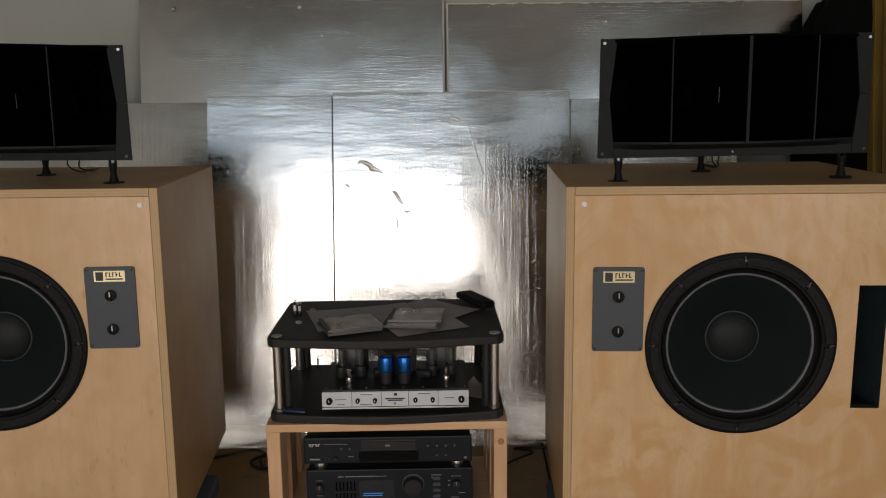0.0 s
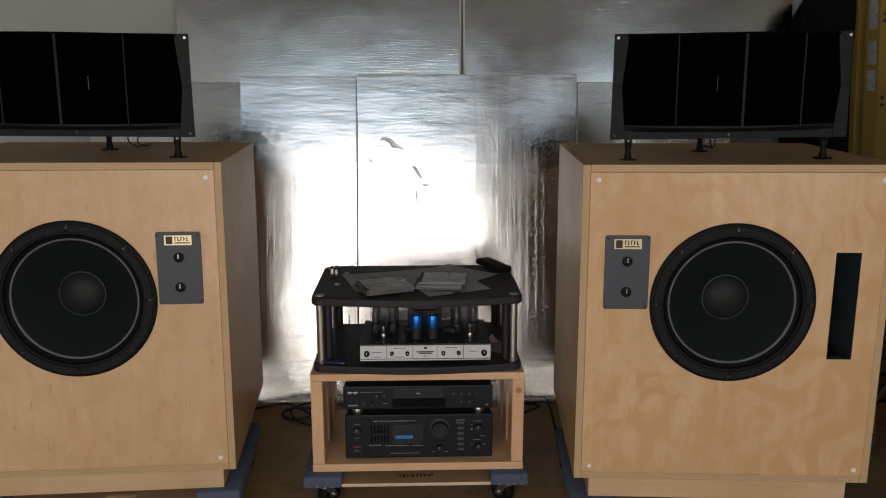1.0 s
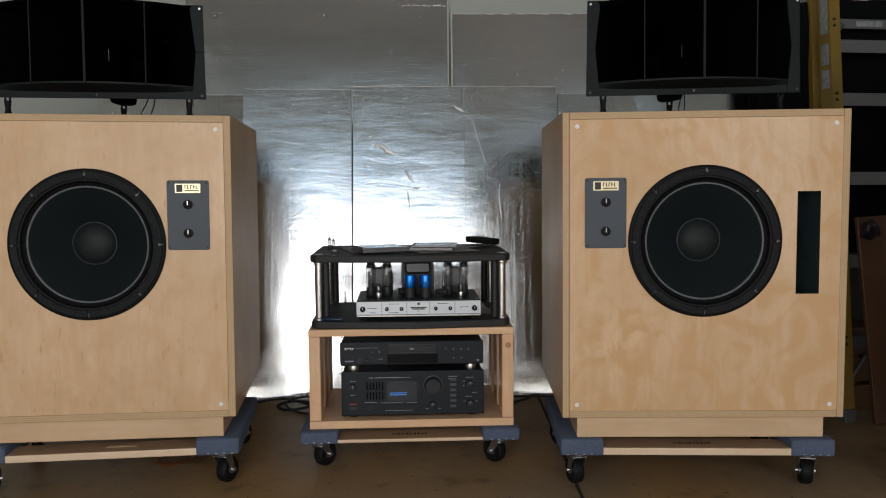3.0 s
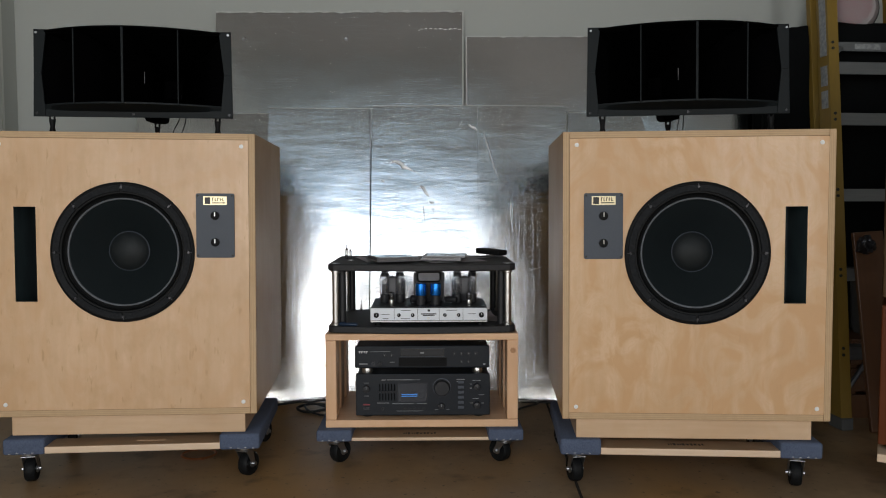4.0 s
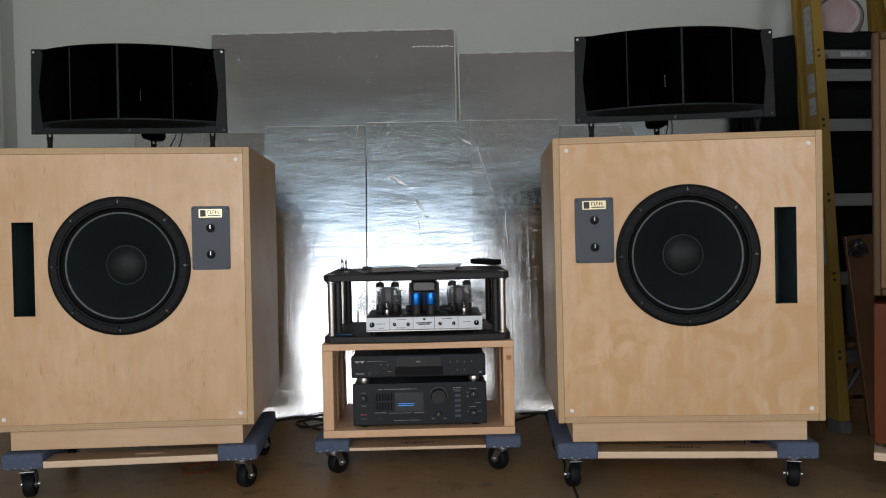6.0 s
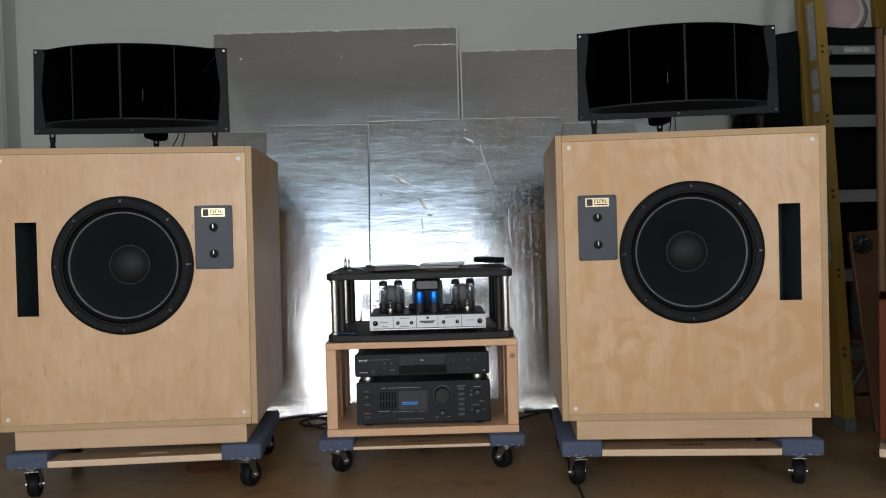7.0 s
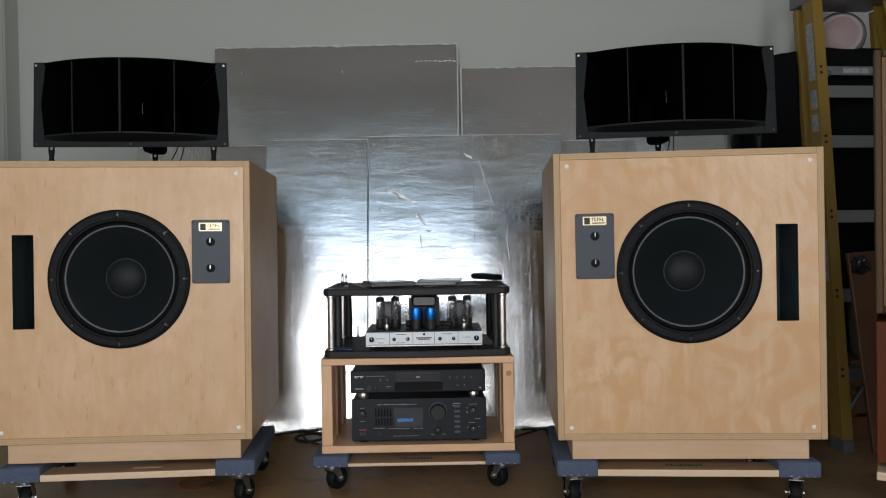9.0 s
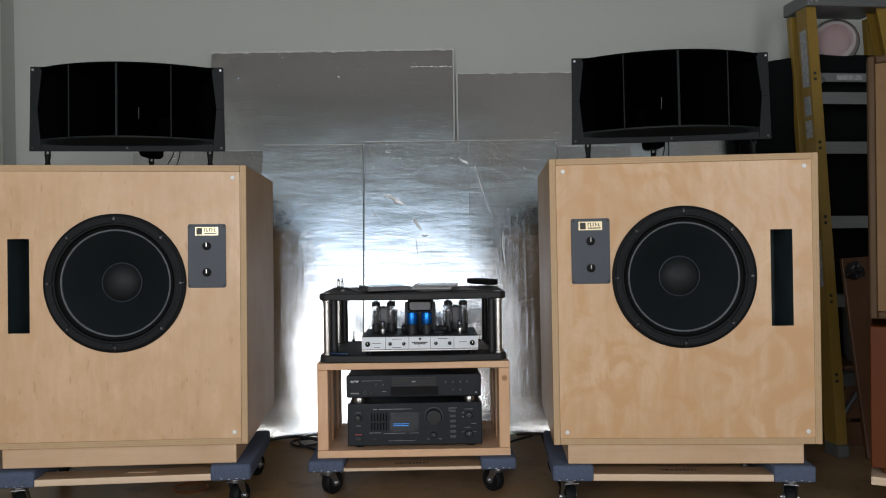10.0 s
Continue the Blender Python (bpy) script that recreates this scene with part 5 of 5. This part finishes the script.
cd_case(-0.250, 2.163, SH2 + 0.0135, 20, M_COVER_A, "disc case with a brown photographic cover")
cd_case(-0.090, 2.205, SH2 + 0.006, -6, M_COVER_B, "disc case with a dark grey cover")
cd_case(-0.078, 2.235, SH2 + 0.0135, -4, M_COVER_B, "disc case with a pale grey cover")


def remote_control(m):
    ob = thing("remote_control", m, "black remote control lying at the shelf's back edge", "remote control")
    bm = box(-0.027, 0.027, -0.078, 0.078, 0.002, 0.022, 0.007, seg=3)
    for v in bm.verts:
        v.co.x *= 1 - 0.25 * (0.078 - v.co.y) / 0.156
        v.co.z += 0.006 * (v.co.y / 0.078) ** 2
    part("body", bm, M_RUBBER, ob, "rounded black plastic", True)
    for j in range(5):
        for i in range(3):
            part("button", box(-0.013 + i * 0.010, -0.007 + i * 0.010, -0.035 + j * 0.020, -0.028 + j * 0.020, 0.019, 0.0245, 0.001), M_GETTER, ob)
    part("pad", cyl(0.012, 0.004, Matrix.Translation((0, -0.056, 0.022)), n=20), M_BLACK, ob, smooth=True)
    return ob


remote_control(pose(0.088, 2.40, SH2 + 0.002, 0, 0, 26))


def loose_valve(x, y, z, h, r):
    ob = thing("loose_valve", pose(x, y, z), "small loose glass valve standing on the shelf", "valve", "loose valves")
    part("base", cyl(r, h * 0.35, n=16, bevel=0.001), M_GETTER, ob, "grey base", True)
    g = part("bulb", lathe([(r * 0.9, h * 0.33), (r * 0.92, h * 0.8), (r * 0.5, h * 0.93), (0.001, h)], 16), M_GLASS, ob, "clear bulb", True)
    g.visible_shadow = False
    part("plate", box(-r * 0.5, r * 0.5, -r * 0.3, r * 0.3, h * 0.36, h * 0.75), M_CHROME, ob, "shiny inner plate")
    for a in (-1, 1):
        part("pin", cyl(0.0012, 0.012, Matrix.Translation((a * r * 0.4, 0, h * 0.95)), n=6), M_ZINC, ob)
    return ob


loose_valve(-0.420, 2.305, SH2, 0.040, 0.0065)
loose_valve(-0.408, 2.31, SH2, 0.034, 0.0055)
loose_valve(-0.385, 2.44, SH1, 0.030, 0.004)
penknife = part("penknife", box(-0.032, 0.032, -0.007, 0.007, 0.0, 0.011, 0.005, seg=3), material("dark_blue_plastic", (0.006, 0.022, 0.055), 0.35, grain=0.2), None, smooth=True)
penknife.matrix_world = pose(-0.390, 2.085, SH1, 0, 0, -12)
tagged(penknife, "small dark blue pocket tool on the lower shelf", "pocket tool")
slip = sheet(0.085, 2.235, SH1, -30, 0.075, 0.10, "crumpled pale slip of paper beside the amplifier", 0.02)


# ---- cables and floor litter ----
def cable(points, r, label):
    ob = part("cable", tube(bend(points, 8), r, 8), M_CABLE, None, smooth=True)
    return tagged(ob, label, "cable", "cables behind the stand")


Z = 0.006
cable(((-0.34, 2.62, Z), (-0.50, 2.74, 0.012), (-0.62, 2.78, 0.018), (-0.68, 2.74, 0.012), (-0.62, 2.70, Z), (-0.45, 2.76, 0.02), (-0.30, 2.70, Z)), 0.0055, "black cable looped on the floor behind the stand")
cable(((-0.30, 2.66, Z), (-0.48, 2.66, 0.018), (-0.60, 2.73, 0.03), (-0.68, 2.83, 0.014), (-0.80, 2.80, Z), (-0.95, 2.70, Z)), 0.005, "black cable running to the cabinet")
cable(((-0.28, 2.74, 0.012), (-0.46, 2.79, 0.026), (-0.58, 2.80, 0.030), (-0.65, 2.75, 0.018), (-0.58, 2.66, Z), (-0.40, 2.62, Z)), 0.0045, "black cable coiled against the foil board")
cable(((0.10, 2.50, Z), (0.20, 2.70, 0.012), (0.30, 2.78, 0.02), (0.24, 2.83, 0.012), (0.40, 2.84, Z), (0.60, 2.75, Z)), 0.0045, "black cable along the foot of the foil board")
cable(((-0.36, 2.48, 0.30), (-0.39, 2.49, 0.22), (-0.40, 2.50, 0.10), (-0.42, 2.55, 0.02), (-0.50, 2.66, Z)), 0.004, "black cable hanging behind the stand")
ring = part("copper_coil", lathe([(0.050, 0.004), (0.055, 0.0), (0.060, 0.004), (0.055, 0.008)], 32, closed=True), M_COPPER, None, smooth=True)
ring.matrix_world = pose(-0.905, 2.17, 0.0005)
tagged(ring, "flat copper ring lying on the floor under the dolly", "copper ring")


# ---- the right-hand corner ----
def step_ladder(m):
    """A fibreglass step ladder. Local: x across, y back, z up; the near rail of the front frame is at x = 0."""
    ob = thing("step_ladder", m, "yellow fibreglass step ladder with aluminium steps and worn stickers", "ladder")
    H, W0, W1, LEAN = 1.76, 0.55, 0.35, 0.34
    def along(x0, x1, y0, y1, z):
        u = z / H
        return x0 + (x1 - x0) * u, y0 + (y1 - y0) * u
    shift = (W0 - W1) / 2
    for nm, xa, xb, s in (("front_rail", 0.0, shift, 1), ("front_rail", W0, W0 - shift, -1)):
        prof = [(0, 0), (0.042, 0), (0.042, 0.005), (0.005, 0.005), (0.005, 0.071), (0.036, 0.071), (0.036, 0.076), (0, 0.076)]
        bm = slab([(s * px, py) for px, py in prof], 0.02, H)
        for v in bm.verts:
            dx, dy = along(xa, xb, 0, LEAN, v.co.z)
            v.co.x, v.co.y = v.co.x + dx, v.co.y + dy
        rail = part(nm, bm, M_YELLOW, ob, "yellow channel rail")
        part("foot", box(min(xa, xa + s * 0.042) - 0.002, max(xa, xa + s * 0.042) + 0.002, -0.004, 0.080, 0, 0.045, 0.004), M_GREYBIN, rail, "grey rubber foot")
        for z in (0.282, 0.574, 0.877, 1.174, 1.458):
            for dz in (-0.010, 0.014):
                x, y = along(xa, xb, 0, LEAN, z + dz)
                part("rivet", cyl(0.006, 0.003, Matrix.Translation((x + s * 0.017, y, z + dz)) @ FRONT, n=10), M_INK, rail)
        if s > 0:
            for z0, z1 in ((1.42, 1.66), (1.30, 1.38), (1.21, 1.28), (0.62, 0.80)):
                st = box(-0.0012, 0.0, 0.014, 0.058, z0, z1)
                for v in st.verts:
                    dx, dy = along(xa, xb, 0, LEAN, v.co.z)
                    v.co.x, v.co.y = v.co.x + dx, v.co.y + dy
                part("sticker", st, M_STICKER, rail, "worn paper sticker")
    for i, z in enumerate((0.282, 0.574, 0.877, 1.174, 1.378)):
        x0, y = along(0, shift, 0, LEAN, z)
        x1 = W0 - x0
        bm = box(x0 + 0.004, x1 - 0.004, y + 0.004, y + 0.082, z + 0.012, z + 0.016, 0.001)
        box(x0 + 0.004, x1 - 0.004, y + 0.004, y + 0.008, z - 0.032, z + 0.014, 0.001, bm)
        box(x0 + 0.004, x1 - 0.004, y + 0.078, y + 0.082, z - 0.012, z + 0.014, 0.001, bm)
        step = part("step", bm, M_ALU, ob, "ribbed aluminium step")
        if i == 0:
            part("brace", tube(((x0 + 0.01, y - 0.01, z - 0.17), (x0 + 0.13, y + 0.01, z - 0.02)), 0.009, 6), M_ALU, step)
    x0, y = along(0, shift, 0, LEAN, 1.462)
    part("spreader", box(x0 + 0.004, W0 - x0 - 0.004, y + 0.030, y + 0.034, 1.444, 1.480, 0.001), M_ALU, ob, "aluminium spreader plate")
    part("spreader_label", box(x0 + 0.13, x0 + 0.24, y + 0.0285, y + 0.0298, 1.452, 1.473), M_STICKER, ob, "small white label")
    part("spreader_brace", tube(((x0 + 0.012, y + 0.022, 1.402), (x0 + 0.068, y + 0.022, 1.456)), 0.010, 6), M_ALU, ob)
    for xa, s in ((shift - 0.012, 1), (W0 - shift + 0.012, -1)):
        rr = bmesh.new()
        box(min(0, s * 0.032), max(0, s * 0.032), 0, 0.03, 0.0, H - 0.02, 0.002, rr)
        for v in rr.verts:
            u = v.co.z / H
            v.co.y += 0.27 + (LEAN + 0.10 - 0.27) * u
            v.co.x += xa + s * 0.010 * (1 - u)
        part("rear_rail", rr, M_YELLOW, ob, "yellow rear rail")
    cap = box(shift - 0.004, W0 - shift + 0.004, LEAN - 0.020, LEAN + 0.170, H - 0.006, H + 0.050, 0.007, seg=3)
    part("top_cap", cap, M_ALU, ob, "grey metal top cap")
    for x in (shift + 0.012, shift + 0.034):
        part("cap_bolt", cyl(0.006, 0.003, Matrix.Translation((x, LEAN - 0.020, H + 0.015)) @ FRONT, n=12), M_ZINC, ob)
    return ob


step_ladder(pose(1.385, 2.455, 0, 0, 0, 7))


def tall_speaker(m):
    ob = thing("floor_speaker", m, "oak framed loudspeaker standing on a red mahogany cabinet", "loudspeaker")
    w, h, d = 0.56, 0.762, 0.40
    part("shell", box(0, w, 0.012, d, 0, h, 0.012, seg=3), M_OAKFRAME, ob, "dark oak shell with rounded edges")
    part("front_frame", (lambda b: [box(a, c, -0.004, 0.012, e, f, 0.006, b, 3) for a, c, e, f in ((0.002, 0.022, 0.002, h - 0.002), (w - 0.022, w - 0.002, 0.002, h - 0.002), (0.0225, w - 0.0225, h - 0.024, h - 0.002), (0.0225, w - 0.0225, 0.002, 0.024))] and b)(
        bmesh.new()), M_OAKFRAME, ob, "rounded dark frame")
    part("front_board", box(0.023, w - 0.023, 0.002, 0.011, 0.0245, h - 0.0245, 0.001), M_OAK, ob, "light brown veneered front")
    return ob


def mahogany_cabinet(m):
    ob = thing("mahogany_cabinet", m, "glossy red-brown mahogany cabinet on a small wooden dolly", "cabinet")
    w, h, d = 0.58, 0.43, 0.42
    part("body", box(0, w, 0.012, d, 0.02, h, 0.004), M_MAHOGANY, ob, "red-brown case")
    for x in (0.0, 0.083, 0.166, 0.249, 0.332, 0.415, 0.498):
        part("stave", box(x + 0.001, min(w, x + 0.082), 0.0, 0.0118, 0.020, h - 0.001, 0.003), M_MAHOGANY, ob, "upright mahogany stave")
    for x in (0.03, w - 0.11):
        part("foot", box(x, x + 0.08, 0.02, 0.10, 0, 0.0195, 0.006, seg=3), M_MAHOGANY, ob, "rounded foot")
    return ob


def plain_dolly(m):
    ob = thing("wooden_dolly", m, "bare pale wooden dolly on swivel casters", "dolly")
    part("board", box(0, 0.62, 0, 0.45, 0.094, 0.118, 0.003), M_BAR, ob, "pale wooden board")
    for x, y, t in ((0.075, 0.055, -20), (0.55, 0.055, 10), (0.075, 0.39, 30), (0.55, 0.39, 0)):
        caster(ob, x, y, 0.094, t)
    return ob


SPK = pose(1.168, 1.835, 0, 0, 0, -29)
plain_dolly(SPK @ pose(0.013, -0.015, 0))
mahogany_cabinet(SPK @ pose(0.013, 0.012, 0.1185))
tall_speaker(SPK @ pose(0.012, 0.004, 0.5495 + 0.0195))


def covered_heap(x0, x1, y0, y1, h, label, seed):
    """Something tall under a black cloth: a rounded block with hanging folds."""
    bm, nu, nv, rows = bmesh.new(), 72, 22, []
    cx, cy, a, b = (x0 + x1) / 2, (y0 + y1) / 2, (x1 - x0) / 2, (y1 - y0) / 2
    for j in range(nv + 1):
        v = j / nv
        z = h * min(1.0, v / 0.86) if v < 0.86 else h + 0.03 * math.sin((v - 0.86) / 0.14 * math.pi / 2)
        k = 1.0 if v < 0.78 else max(0.0, math.cos((v - 0.78) / 0.22 * math.pi / 2)) ** 0.55
        row = []
        for i in range(nu):
            t = 2 * math.pi * i / nu
            c, s = math.cos(t), math.sin(t)
            e = (abs(c) ** 5 + abs(s) ** 5) ** -0.2
            fold = 1 + 0.035 * (1 - v * 0.6) * noise.noise((c * 5 + seed, s * 5, v * 1.2)) + 0.02 * noise.noise((c * 14, s * 14, v * 2 + seed))
            row.append(bm.verts.new((cx + a * c * e * k * fold, cy + b * s * e * k * fold, z + (0.02 * noise.noise((c * 3, s * 3, seed)) if j else 0))))
        rows.append(row)
    for p, q in zip(rows, rows[1:]):
        for i in range(nu):
            bm.faces.new((p[i], p[(i + 1) % nu], q[(i + 1) % nu], q[i]))
    bm.faces.new(rows[0][::-1])
    bm.faces.new(rows[-1])
    ob = part("covered_equipment", bm, M_COVER, None, smooth=True)
    return tagged(ob, label, "covered equipment")


covered_heap(1.27, 2.25, 2.88, 3.16, 1.56, "tall equipment under a black cloth cover against the wall", 3)


def printed_sack(m):
    ob = thing("printed_sack", m, "round white sack with red printed pattern lying on the black cover", "sack")
    part("sack", lathe([(0, 0.0), (0.08, 0.004), (0.125, 0.02), (0.142, 0.06), (0.140, 0.18), (0.12, 0.225), (0.06, 0.24), (0, 0.24)], 36, FRONT), M_BAG, ob, "white woven plastic", True)
    pr = bmesh.new()
    for i in range(-7, 8):
        for j in range(-9, 10):
            if math.hypot(i * 0.013, j * 0.010) < 0.100 and (i % 3 or j % 2 == 0):
                box(i * 0.013 - 0.0045, i * 0.013 + 0.0045, -0.2448, -0.2365, j * 0.010 - 0.0016, j * 0.010 + 0.0016, bm=pr)
    part("strap", lathe([(0.1405, 0.150), (0.1445, 0.152), (0.1445, 0.178), (0.1405, 0.180)], 36, FRONT, closed=True), M_RUBBER, ob, "black strap", True)
    part("print", pr, M_PINK, ob, "red printed pattern")
    return ob


printed_sack(pose(1.672, 3.07, 1.642, 0, -38, -22) @ Matrix.Scale(0.70, 4))


def leaning_board(m):
    ob = thing("leaning_board", m, "dark brown board leaning against the ladder's steps", "board")
    part("board", box(0, 0.11, 0, 0.02, 0, 0.735, 0.003), M_BROWN, ob)
    kn = bmesh.new()
    bmesh.ops.create_icosphere(kn, subdivisions=3, radius=0.034, matrix=Matrix.Translation((0.036, -0.006, 0.685)))
    for v in kn.verts:
        v.co += 0.016 * noise.noise(v.co * 75) * (v.co - Vector((0.036, -0.006, 0.685))).normalized()
    part("crumpled_wrap", kn, M_GETTER, ob, "crumpled shiny wrap tied to the board", True)
    return ob


leaning_board(pose(1.478, 2.42, 0.002, -6.7, -3.7, 0))
bin_bm = lathe([(0, 0.0), (0.07, 0.0), (0.082, 0.02), (0.09, 0.24), (0.095, 0.245), (0.095, 0.26), (0.08, 0.265), (0, 0.265)], 28)
bucket = tagged(part("bucket", bin_bm, M_GREYBIN, None, smooth=True), "grey plastic bucket on a crate in the dark corner", "bucket")
bucket.matrix_world = pose(1.66, 2.78, 0.3105)


def crate(m):
    ob = thing("crate", m, "dark wooden crate in the corner behind the ladder", "crate")
    for z in (0.0, 0.105, 0.21):
        for y in (0.0, 0.23):
            part("slat", box(0, 0.32, y, y + 0.014, z, z + 0.09, 0.002), M_BROWN, ob)
    for x in (0.0, 0.29):
        for y in (0.0145, 0.2):
            part("post", box(x, x + 0.03, y, y + 0.029, 0, 0.298, 0.002), M_BROWN, ob)
    part("lid", box(0, 0.32, 0, 0.244, 0.3, 0.31, 0.002), M_BROWN, ob)
    return ob


crate(pose(1.50, 2.63, 0.0))
